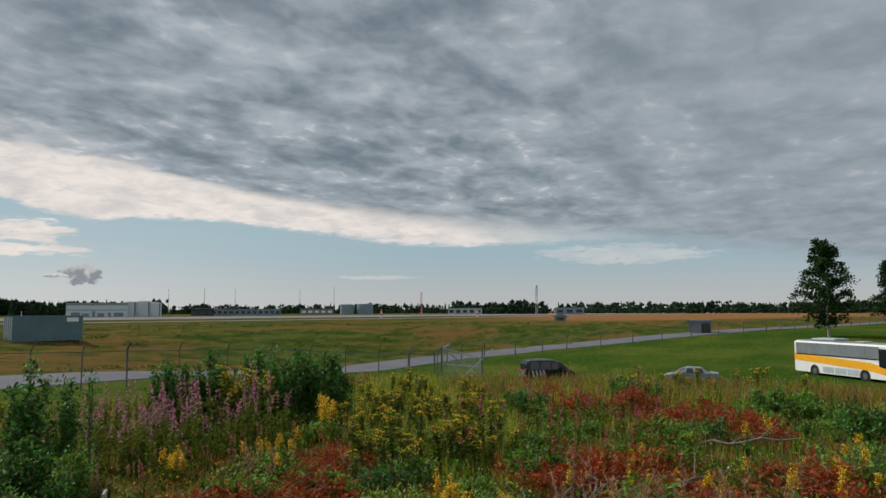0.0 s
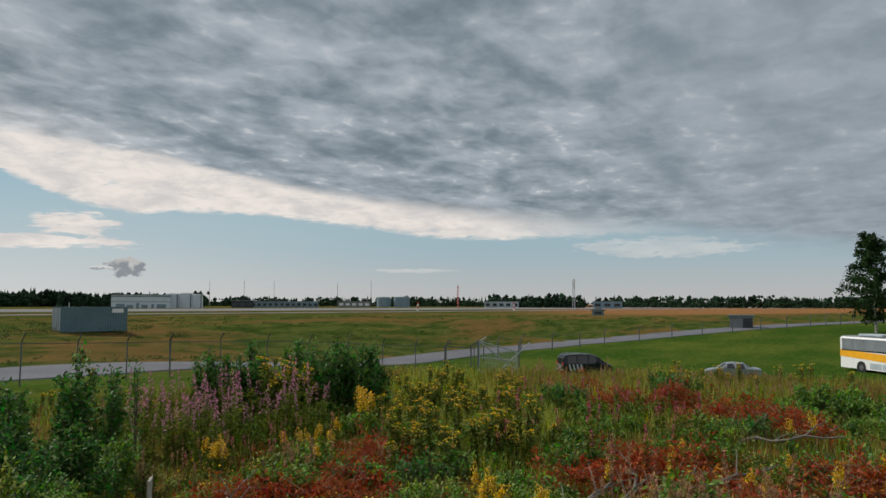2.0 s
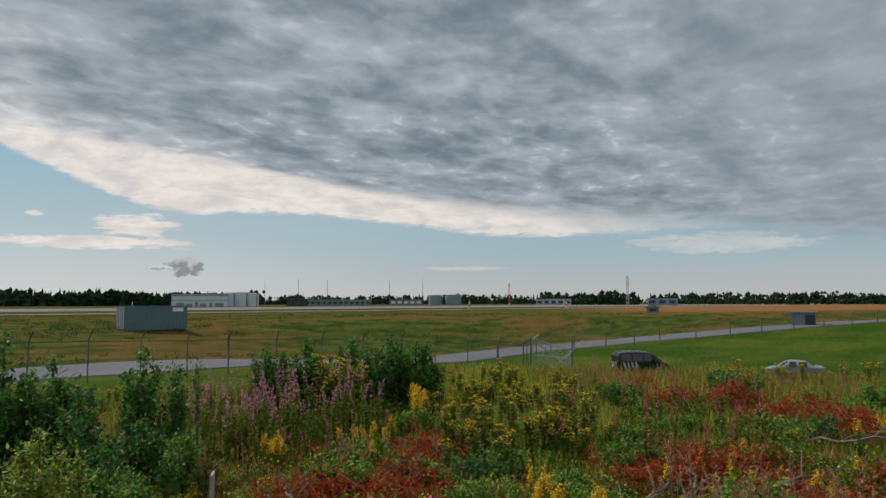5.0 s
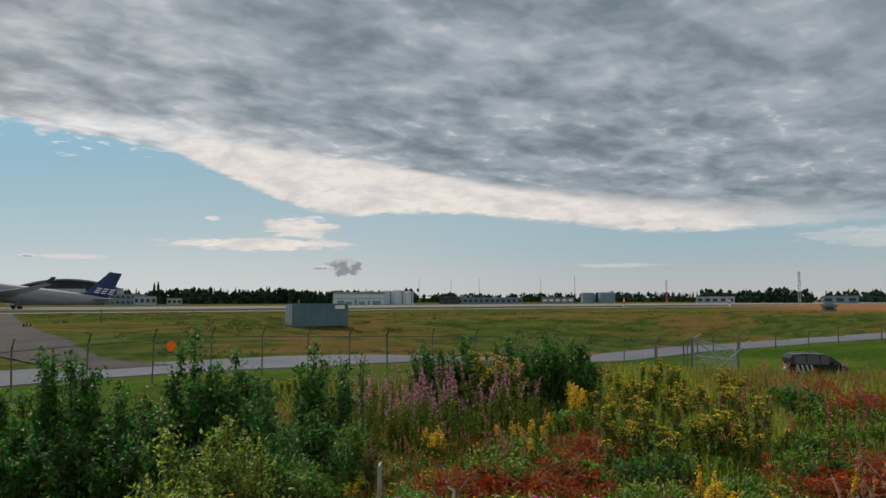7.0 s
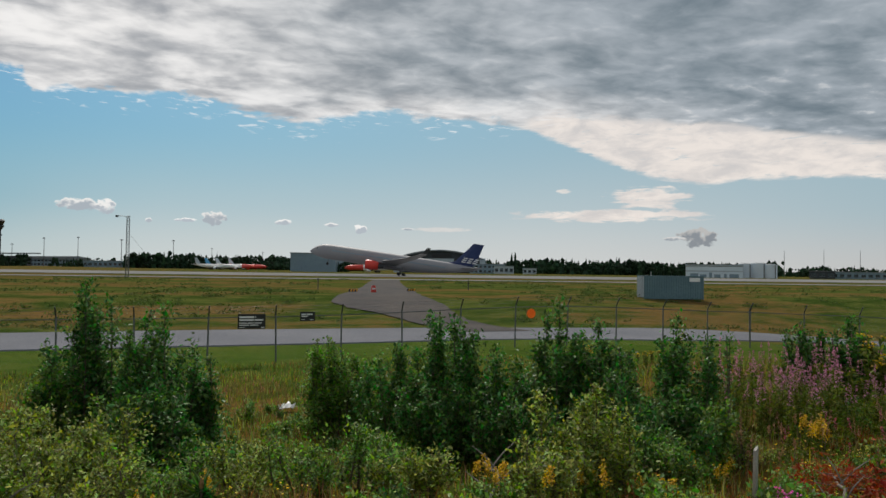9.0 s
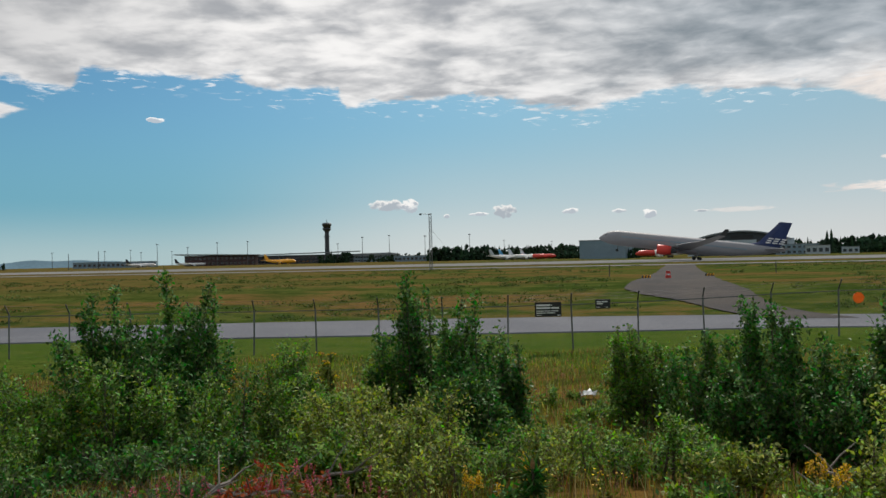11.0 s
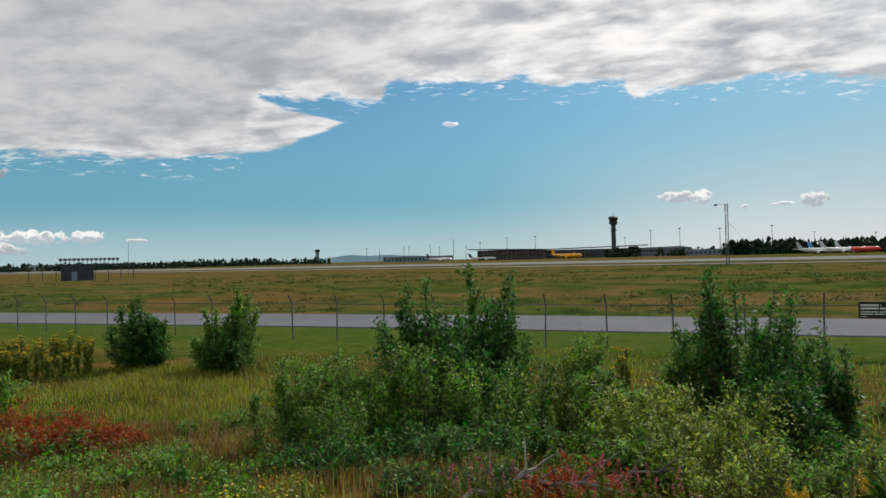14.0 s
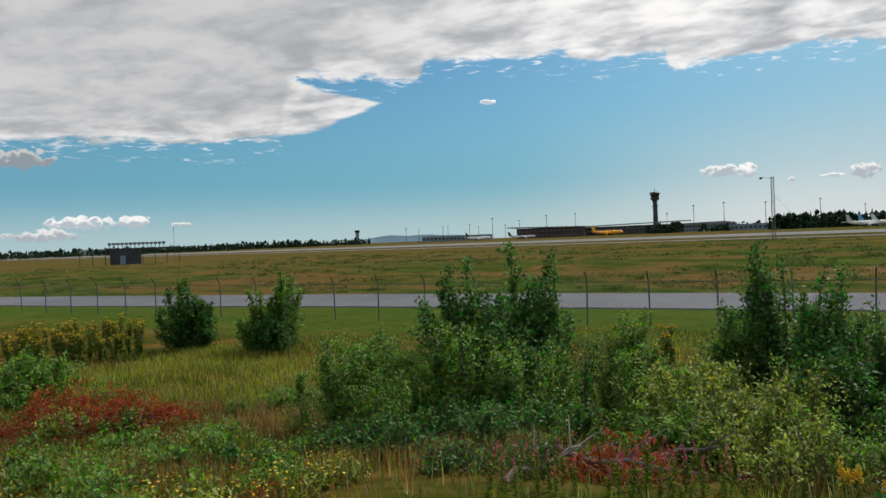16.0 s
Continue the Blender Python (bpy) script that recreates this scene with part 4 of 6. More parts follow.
    t = box_building("terminal_hall", 8.6, 1180, 90, 50, 10, 6, GREYCLAD, "long grey terminal hall with a rounded roof", floors=2, windows=20)
    part("roof_wing", Mesh().prism([(-46, 10), (-30, 13.5), (30, 14.5), (46, 12), (46, 10)], 1, -3, 50), ROOFGREY, t)
    box_building("pier", 4.0, 900, 90, 18, 7, 3, GREYCLAD, "low grey pier building with dark windows", windows=18)
    box_building("pier", 27.2, 1250, 120, 18, 9, 25, GREYCLAD, "low grey pier building", windows=18)
    box_building("freight_store", 43.6, 1500, 70, 20, 9, 43, OFFWHITE, "low pale freight store far across the runway", windows=10)
    box_building("freight_store", 53.5, 1300, 60, 20, 9, 53, OFFWHITE, "low pale store far across the runway", windows=8)
    tw = thing("control_tower", stand(12.02, 1600), "tall dark concrete control tower with a wider cab", "tower")
    part("shaft", Mesh().tube([(0, 0, -2), (0, 0, 70)], [5.2, 4.6], 16), DARKCLAD, tw)
    part("collar", Mesh().tube([(0, 0, 66), (0, 0, 72), (0, 0, 74)], [5.0, 9.5, 9.5], 16), DARKCLAD, tw)
    part("cab", Mesh().tube([(0, 0, 74), (0, 0, 82), (0, 0, 83)], [7.5, 10.5, 10.5], 16), DARKGLASS, tw)
    part("roof", Mesh().tube([(0, 0, 83), (0, 0, 85.5)], [10.8, 8], 16), DARKCLAD, tw)
    part("aerial", Mesh().tube([(0, 0, 85), (0, 0, 93)], 0.5, 5), DARKSTEEL, tw)
    part("balcony", Mesh().tube([(0, 0, 55), (0, 0, 57)], [6.6, 6.6], 16), DARKCLAD, tw)
    tw = thing("far_tower", stand(35.0, 1500), "small grey tower far beyond the runway", "tower")
    part("shaft", Mesh().tube([(0, 0, -2), (0, 0, 24)], [3.6, 3.6], 10), GREYCLAD, tw)
    part("cab", Mesh().tube([(0, 0, 24), (0, 0, 29)], [4.6, 5.0], 10), DARKGLASS, tw)
    for az in (-44.5, -47.0, -49.2, -54.0, -56.6):
        mast(az, 640, 21 + (az * 7) % 3, r=0.2, crown=False, label="slim pale floodlight mast")
    for az, d, h in ((27.9, 1150, 24), (24.4, 1000, 29), (22.3, 1100, 27), (20.2, 1000, 30), (18.0, 1000, 31), (9.3, 1000, 34), (7.2, 1000, 36), (4.4, 900, 31), (0.9, 1000, 35),
                     (-1.8, 1200, 30), (-5.5, 1300, 28), (31.2, 1100, 22), (26.2, 1300, 28), (25.5, 1300, 24), (23.4, 1250, 24), (11.2, 1100, 28)):
        mast(az, d, h, r=0.45)
    for az, d, h in ((30.2, 700, 14), (28.3, 640, 15)):
        mast(az, d, h, "dark slender mast on the apron", 0.35, "apron_mast", DARKSTEEL, False)
    m = lattice(3.96, 175, 13.6, 0.7, GALV, "tall twin-pole lattice mast with a side arm")
    part("arm", Mesh().tube([(0.2, 0, 13.4), (-2.4, 0, 13.7)], 0.06, 5), GALV, m)
    part("lamp", Mesh().box(-2.6, -0.15, 13.3, -2.0, 0.15, 13.7), DARKSTEEL, m)
    part("stay", Mesh().tube([(0.4, 0, 9.5), (4.0, 0, 5.0)], 0.02, 3), DARKSTEEL, m)
    lattice(-72.4, 330, 13.4, 0.95, OFFWHITE, "pale lattice mast with aerials", aerials=True)
    lattice(-63.4, 420, 13.5, 0.8, REDPAINT, "red and white lattice mast", WHITE)
    for az, d in ((-60.3, 300), (-67.8, 330)):
        s = thing("windsock_post", stand(az, d), "short red and white banded marker post", "post", "marker posts")
        for k in range(4):
            part("band", Mesh().tube([(0, 0, k * 0.9), (0, 0, (k + 1) * 0.9)], 0.3, 6), REDPAINT if k % 2 else WHITE, s)
    hut = box_building("pump_hut", -74.25, 190, 3.0, 2.6, 1.2, -74, GREYCLAD, "small blue-grey hut with a pitched roof", windows=1, category="hut")
    part("gable", Mesh().prism([(-1.8, 1.25), (1.8, 1.25), (0, 2.15)], 1, -0.3, 2.9), ROOFGREY, hut)
    hut = box_building("equipment_shed", -84.45, 157, 4.3, 3.0, 2.3, -84, ROOFGREY, "flat-roofed grey equipment shed with a dark door", category="shed")
    part("door", Mesh().box(0.3, -0.1, 0, 2.0, -0.03, 1.9), DARKCLAD, hut)
    # aerial platform of the approach aid
    x, y = polar(51.0, 190)
    pl = thing("antenna_platform", pose(x, y, ground_z(x, y), 0, 0, 50), "dark steel antenna platform on posts above a hut", "platform")
    part("deck", Mesh().box(-7.2, -1.2, 3.4, 9.5, 1.2, 3.8), DARKSTEEL, pl)
    for k in range(9):
        part("post", Mesh().tube([(-13 + k * 2.75, 0.8, -0.3), (-13 + k * 2.75, 0.8, 3.5)], 0.09, 5), DARKSTEEL, pl)
    part("beam", Mesh().box(-13.2, 0.7, 2.4, 9.4, 0.9, 2.55), DARKSTEEL, pl)
    for k in range(14):
        part("aerial", Mesh().box(-6.8 + k * 0.92, -0.6, 4.6, -6.05 + k * 0.92, 0.2, 5.15), GALV, pl)
        part("strut", Mesh().tube([(-6.45 + k * 0.92, 0, 3.7), (-6.45 + k * 0.92, 0, 4.65)], 0.07, 4), DARKSTEEL, pl)
    part("hut", Mesh().box(-6.4, -1.6, -0.2, 0.4, 1.6, 3.4), DARKCLAD, pl, "dark hut under the deck", bevel=0.03)
    part("hut_door", Mesh().box(-4.2, -1.68, 0, -3.0, -1.6, 2.1), GREYCLAD, pl)
    mast(48.6, 215, 9.5, "thin dark whip mast", 0.06, "whip_mast", DARKSTEEL, False)
    # taxiway furniture by the service road
    for az, d in ((-12.5, 84.6), (-17.0, 89.0)):
        b = thing("barrier_board", stand(az, d, 15), "low yellow and black striped barrier board", "barrier", "striped barriers")
        for k in range(6):
            part("stripe", Mesh().prism([(-0.55 + k * 0.18, 0.12), (-0.37 + k * 0.18, 0.12), (-0.29 + k * 0.18, 0.36), (-0.47 + k * 0.18, 0.36)], 1, -0.04, 0.04), YELLOWPAINT if k % 2 else BLACK, b)
        part("foot", Mesh().box(-0.5, -0.15, 0, 0.55, 0.15, 0.12), BLACK, b)
    c = thing("marker_board", stand(-14.1, 83.4, 15), "red and white marker board standing on asphalt", "marker")
    part("board", Mesh().prism([(-0.34, 0), (0.34, 0), (0.2, 0.85), (-0.2, 0.85)], 1, -0.08, 0.08), REDPAINT, c)
    part("band", Mesh().box(-0.2, -0.11, 0.4, 0.2, -0.08, 0.55), WHITE, c)
    for az, d in ((-9.8, 95), (-21.5, 100)):
        p = thing("marker_post", stand(az, d), "thin dark marker post in the grass", "post", "marker posts")
        part("stick", Mesh().tube([(0, 0, -0.2), (0, 0, 1.5)], 0.06, 5), DARKSTEEL, p)
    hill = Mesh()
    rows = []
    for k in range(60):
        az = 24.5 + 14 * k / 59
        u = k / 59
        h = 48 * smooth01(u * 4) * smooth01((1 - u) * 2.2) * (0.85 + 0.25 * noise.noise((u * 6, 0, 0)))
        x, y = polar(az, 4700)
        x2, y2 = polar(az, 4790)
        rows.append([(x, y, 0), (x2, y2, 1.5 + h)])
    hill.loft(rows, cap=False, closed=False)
    tagged(part("far_hill", hill, HILL, smooth=True), "low wooded hill on the horizon, haze blue in its colour", "hill", kind="structure")


# woodland with the blue of distance haze put into its base colour
HILL = material("haze_tinted_far_wood", (0.10, 0.19, 0.25), 1.0, 0, 0.15, 0.004)


def far_woods():
    """The belt of spruce and birch round the airfield."""
    rng = random.Random(5)
    me = Mesh()

    def conifer(x, y, z, h):
        r = h * rng.uniform(0.13, 0.2)
        n = 5
        for k in range(4):
            z0, z1 = z + h * (0.06 + 0.22 * k), z + h * min(1.0, 0.42 + 0.22 * k)
            rr = r * (1 - 0.22 * k)
            a0 = rng.random() * 6
            ring = [(x + rr * rng.uniform(0.7, 1.25) * math.cos(a0 + i * math.tau / n), y + rr * rng.uniform(0.7, 1.25) * math.sin(a0 + i * math.tau / n), z0 + rng.uniform(-.03, .03) * h) for i in range(n)]
            me.add(ring + [(x, y, z1)], [(i, (i + 1) % n, n) for i in range(n)])

    def broad(x, y, z, h):
        for _ in range(9):
            cx, cy, cz = x + rng.gauss(0, h * 0.16), y + rng.gauss(0, h * 0.16), z + h * rng.uniform(0.25, 0.86)
            s = h * rng.uniform(0.1, 0.2)
            vs = [(cx + s * rng.uniform(.6, 1.2), cy, cz), (cx - s * rng.uniform(.6, 1.2), cy, cz), (cx, cy + s, cz), (cx, cy - s, cz), (cx, cy, cz + s * rng.uniform(.7, 1.2)), (cx, cy, cz - s)]
            me.add(vs, [(0, 2, 4), (2, 1, 4), (1, 3, 4), (3, 0, 4), (2, 0, 5), (1, 2, 5), (3, 1, 5), (0, 3, 5)])
    runs = ((-112, -58, 780, 950, 10, 15, 640), (-66, -73, 560, 620, 10, 14, 60), (-75, -95, 640, 700, 9, 13, 160), (-60, -44, 760, 900, 10, 14, 200), (-44, -22, 600, 700, 10, 15.5, 420),
            (-36, -26, 580, 620, 12, 17, 60), (-25.2, -24.6, 560, 570, 17, 20, 4), (-13.5, -6, 640, 720, 11, 15, 110), (-12.0, -11.2, 500, 508, 8, 9, 4), (-7.5, 0.2, 760, 860, 13, 19, 160), (-0.6, 4.2, 760, 800, 12, 20, 90),
            (0, 9, 900, 1000, 9, 14, 60), (10.4, 12.6, 900, 960, 10, 17, 26), (34, 62, 1300, 1700, 11, 17, 420), (38, 44, 1200, 1300, 12, 17, 60), (44, 70, 900, 1300, 9, 13, 200))
    for a0, a1, d0, d1, h0, h1, n in runs:
        for _ in range(n):
            az, d = rng.uniform(a0, a1), rng.uniform(d0, d1)
            x, y = polar(az, d)
            h = rng.uniform(h0, h1) * (0.8 + 0.3 * abs(noise.noise((az * 0.9, d * 0.01, 0))))
            (conifer if rng.random() < 0.55 else broad)(x, y, ground_z(x, y) - 0.5, h)
    # a low skirt of undergrowth, so that no light shows between the trunks
    for a0, a1, d0, d1, h0, h1, n in runs:
        for _ in range(n):
            az, d = rng.uniform(a0, a1), rng.uniform(d0, d1)
            x, y = polar(az, d)
            broad(x, y, ground_z(x, y) - 1.5, h0 * 0.7)
    tagged(part("far_woods", me, LEAF_FAR), "dark belt of spruce and birch beyond the runway", "woods", kind="stuff")


# ---- vehicles ----
# coach glass; the grey sky it mirrors is painted into its base colour
SKYGLASS = material("sky_grey_coach_glass", (0.20, 0.225, 0.245), 0.22, 0, 0.2, 0.4)


def wheel(parent, x, y, r, w, hub=None):
    s = 1 if y > 0 else -1
    t = part("wheel", Mesh().tube([(x, y - w / 2, r), (x, y - w * 0.36, r), (x, y + w * 0.36, r), (x, y + w / 2, r)], [r * 0.86, r, r, r * 0.86], 20), RUBBER, parent)
    part("rim", Mesh().tube([(x, y + s * w * 0.45, r), (x, y + s * w * 0.53, r)], [r * 0.62, r * 0.55], 14), hub or CHROME, t)


def body_loft(sections, W):
    """Sections: x, lower z, shoulder z, top z, half width at shoulder, half width at top."""
    rings = []
    for x, zl, zs, zt, ws, wt in sections:
        rings.append([(x, -ws * 0.94, zl), (x, -ws, zl + 0.12), (x, -ws, zs), (x, -wt, zt - 0.04), (x, -wt * 0.8, zt), (x, wt * 0.8, zt), (x, wt, zt - 0.04), (x, ws, zs), (x, ws, zl + 0.12), (x, ws * 0.94, zl)])
    return Mesh().loft(rings)


def build_van():
    x, y = polar(-73.4, 68)
    v = thing("minivan", pose(x, y, ground_z(x, y) - 0.05, 0, 0, -51), "dark minivan with silver-white side stripes, parked on grass", "car")
    part("body", body_loft([(-2.36, 0.42, 0.9, 0.96, 0.84, 0.8), (-2.32, 0.3, 1.0, 1.5, 0.91, 0.8), (-2.12, 0.26, 1.02, 1.80, 0.93, 0.78), (-1.0, 0.24, 1.0, 1.86, 0.94, 0.79), (0.4, 0.24, 0.98, 1.82, 0.94, 0.77),
                            (0.95, 0.24, 0.97, 1.66, 0.93, 0.70), (1.75, 0.25, 0.95, 1.08, 0.91, 0.74), (2.2, 0.3, 0.78, 0.86, 0.84, 0.7), (2.38, 0.4, 0.6, 0.64, 0.7, 0.6)], 1.86), VANPAINT, v, smooth=False)
    for s in (1, -1):
        for x0, x1, t0, t1 in ((-2.0, -1.1, 0.0, 0.0), (-1.02, -0.05, 0, 0), (0.02, 0.72, 0, 0.0)):
            part("side_window", Mesh().loft([[(x0, s * 0.952, 1.04), (x1, s * 0.952, 1.04), (x1 - 0.04, s * 0.822, 1.70), (x0 + 0.05, s * 0.822, 1.70)], [(x0, s * 0.932, 1.04), (x1, s * 0.932, 1.04), (x1 - 0.04, s * 0.802, 1.70), (x0 + 0.05, s * 0.802, 1.70)]]), DARKGLASS, v)
        for k in range(4):
            x0 = -1.75 + k * 0.36
            part("stripe", Mesh().prism([(x0, 0.42), (x0 + 0.17, 0.42), (x0 + 0.02, 0.98), (x0 - 0.15, 0.98)], 1, s * 0.932, s * 0.942), OFFWHITE, v, "slanting silver-white stripe")
        part("roof_rail", Mesh().tube([(-2.0, s * 0.74, 1.83), (-1.0, s * 0.75, 1.88), (0.4, s * 0.73, 1.85)], 0.035, 6), CHROME, v, "pale roof rail")
        part("tail_lamp", Mesh().box(-2.36, s * 0.72 - 0.11, 0.82, -2.24, s * 0.72 + 0.13, 1.16), REDLAMP, v, "red tail lamp", bevel=0.02)
        part("mirror", Mesh().box(0.75, s * 1.02 - 0.1, 1.02, 0.95, s * 1.02 + 0.08, 1.2), VANPAINT, v, bevel=0.03)
        part("door_handle", Mesh().box(-0.2, s * 0.95 - 0.02, 0.88, -0.02, s * 0.95 + 0.02, 0.91), CHROME, v)
        for wx in (-1.4, 1.45):
            wheel(v, wx, s * 0.83, 0.33, 0.22)
    part("rear_window", Mesh().loft([[(-2.34, -0.66, 1.02), (-2.34, 0.66, 1.02), (-2.1, 0.58, 1.64), (-2.1, -0.58, 1.64)], [(-2.3, -0.66, 1.02), (-2.3, 0.66, 1.02), (-2.06, 0.58, 1.64), (-2.06, -0.58, 1.64)]]), DARKGLASS, v)
    part("bumper", Mesh().box(-2.44, -0.82, 0.36, -2.3, 0.82, 0.6), SILVER, v, "pale rear bumper", bevel=0.04)
    part("tailgate_trim", Mesh().box(-2.40, -0.6, 0.76, -2.34, 0.6, 0.98), SILVER, v)
    part("number_plate", Mesh().box(-2.46, -0.26, 0.62, -2.4, 0.26, 0.73), WHITE, v)


def build_car():
    x, y = polar(-83.9, 69)
    v = thing("saloon_car", pose(x, y, ground_z(x, y) - 0.05, 0, 0, 102), "silver saloon car parked on grass behind tall weeds", "car")
    part("body", body_loft([(-2.25, 0.35, 0.85, 0.92, 0.78, 0.7), (-2.1, 0.26, 0.9, 0.98, 0.86, 0.74), (-1.5, 0.24, 0.92, 1.04, 0.88, 0.72), (-0.85, 0.22, 0.92, 1.4, 0.89, 0.6), (0.1, 0.22, 0.92, 1.45, 0.89, 0.6),
                            (0.5, 0.22, 0.92, 1.38, 0.89, 0.58), (1.15, 0.22, 0.88, 0.98, 0.88, 0.74), (1.9, 0.25, 0.76, 0.84, 0.84, 0.7), (2.28, 0.36, 0.6, 0.66, 0.72, 0.6)], 1.78), SILVER, v)
    for s in (1, -1):
        for x0, x1 in ((-0.95, -0.2), (-0.14, 0.55)):
            part("side_window", Mesh().loft([[(x0, s * 0.9, 0.95), (x1, s * 0.9, 0.95), (x1 - 0.12, s * 0.64, 1.34), (x0 + 0.12, s * 0.64, 1.34)], [(x0, s * 0.88, 0.95), (x1, s * 0.88, 0.95), (x1 - 0.12, s * 0.62, 1.34), (x0 + 0.12, s * 0.62, 1.34)]]), DARKGLASS, v)
        for wx in (-1.35, 1.4):
            wheel(v, wx, s * 0.8, 0.31, 0.2)
        part("head_lamp", Mesh().box(2.0, s * 0.6 - 0.16, 0.62, 2.2, s * 0.6 + 0.16, 0.76), CHROME, v, bevel=0.02)
        part("mirror", Mesh().box(0.6, s * 0.96 - 0.1, 0.94, 0.78, s * 0.96 + 0.06, 1.08), SILVER, v, bevel=0.03)
    for a, b, za, zb in ((0.62, 1.18, 1.36, 1.0), (-0.98, -1.5, 1.37, 1.06)):
        part("windscreen", Mesh().loft([[(a, -0.55, za), (a, 0.55, za), (b, 0.66, zb), (b, -0.66, zb)], [(a, -0.55, za + 0.025), (a, 0.55, za + 0.025), (b, 0.66, zb + 0.025), (b, -0.66, zb + 0.025)]]), DARKGLASS, v)


def build_bus():
    x, y = 84.5, -2.1
    b = thing("coach", pose(x, y, ground_z(x, y) - 0.08, 0, 0, -143), "white touring coach with a yellow band and dark windows", "bus")
    L, W, H = 12.2, 2.55, 3.45
    h = W / 2
    out = [(-h, 0.35), (-h, 3.22), (-h + 0.22, H - 0.08), (-h + 0.5, H), (h - 0.5, H), (h - 0.22, H - 0.08), (h, 3.22), (h, 0.35)]
    part("body", Mesh().loft([[(0.0, p[0] * 0.95, p[1]) for p in out], [(0.15, *p) for p in out], [(L - 0.5, *p) for p in out], [(L - 0.1, p[0] * 0.95, p[1] * 0.985) for p in out], [(L + 0.12, p[0] * 0.88, 0.4 + (p[1] - 0.4) * 0.8) for p in out]]), WHITE, b)
    for s in (1, -1):
        y0, y1 = sorted((s * h, s * (h + 0.012)))
        part("band", Mesh().prism([(0.05, 1.45), (L - 2.6, 1.05), (L - 0.3, 0.75), (L - 0.3, 1.35), (L - 2.2, 1.75), (0.05, 2.1)], 1, y0, y1), YELLOWPAINT, b, "broad yellow band along the side")
        y0, y1 = sorted((s * h, s * (h + 0.02)))
        for k in range(7):
            xa = 0.35 + k * 1.52
            part("side_window", Mesh().box(xa, y0, 2.15, xa + 1.49, y1, 3.2), SKYGLASS, b, "side window with the sky's grey reflection in its colour")
        part("window_line", Mesh().box(0.3, y0, 2.02, L - 1.3, y1, 2.13), BLACK, b, "black line under the windows")
        part("front_side_window", Mesh().prism([(L - 1.25, 1.5), (L - 0.35, 1.3), (L - 0.25, 3.0), (L - 1.25, 3.05)], 1, y0, y1), DARKGLASS, b)
        for wx in (2.9, L - 2.9):
            wheel(b, wx, s * (h - 0.14), 0.5, 0.3, GALV)
            part("wheel_arch", Mesh().tube([(wx, s * h - 0.01, 0.5), (wx, s * h + 0.016, 0.5)], 0.62, 18), BLACK, b)
        for k in range(3):
            y0, y1 = sorted((s * (h + 0.002), s * (h + 0.012)))
            part("luggage_flap", Mesh().box(4.0 + k * 1.6, y0, 0.45, 5.5 + k * 1.6, y1, 1.0), OFFWHITE, b)
        part("mirror", Mesh().box(L + 0.1, s * (h + 0.15) - 0.12, 2.2, L + 0.3, s * (h + 0.15) + 0.12, 2.75), BLACK, b, bevel=0.04)
        part("head_lamp", Mesh().box(L - 0.05, s * 0.9 - 0.2, 0.7, L + 0.13, s * 0.9 + 0.2, 0.95), CHROME, b)
    part("windscreen", Mesh().loft([[(L + 0.1, -1.12, 1.3), (L + 0.1, 1.12, 1.3), (L + 0.08, 1.1, 3.0), (L + 0.08, -1.1, 3.0)], [(L + 0.18, -1.12, 1.3), (L + 0.18, 1.12, 1.3), (L + 0.15, 1.1, 3.0), (L + 0.15, -1.1, 3.0)]]), DARKGLASS, b)
    part("roof_skin", Mesh().loft([[(x, p[0] * k, p[1] + 0.012) for p in out[2:6]] for x, k in ((0.05, 0.98), (0.3, 1.01), (L - 0.6, 1.01), (L - 0.1, 0.96))], cap=False, closed=False), ROOFGREY, b, "grey roof")
    part("roof_unit", Mesh().box(2.0, -0.85, H, 5.2, 0.85, H + 0.24), OFFWHITE, b, "grey roof air unit", bevel=0.08)
    part("roof_hatch", Mesh().box(7.4, -0.5, H, 8.4, 0.5, H + 0.1), OFFWHITE, b, bevel=0.03)


build_aircraft()
build_airport()
far_woods()
build_van()
build_car()
build_bus()


# ---- plants ----
def raw_mesh(name, verts, tris, mat):
    me = bpy.data.meshes.new(name)
    verts, tris = np.asarray(verts, np.float32), np.asarray(tris, np.int32)
    me.vertices.add(len(verts))
    me.vertices.foreach_set("co", verts.ravel())
    me.loops.add(tris.size)
    me.loops.foreach_set("vertex_index", tris.ravel())
    me.polygons.add(len(tris))
    me.polygons.foreach_set("loop_start", np.arange(0, tris.size, 3, dtype=np.int32))
    me.polygons.foreach_set("loop_total", np.full(len(tris), 3, np.int32))
    me.update(calc_edges=True)
    me.materials.append(mat)
    return me


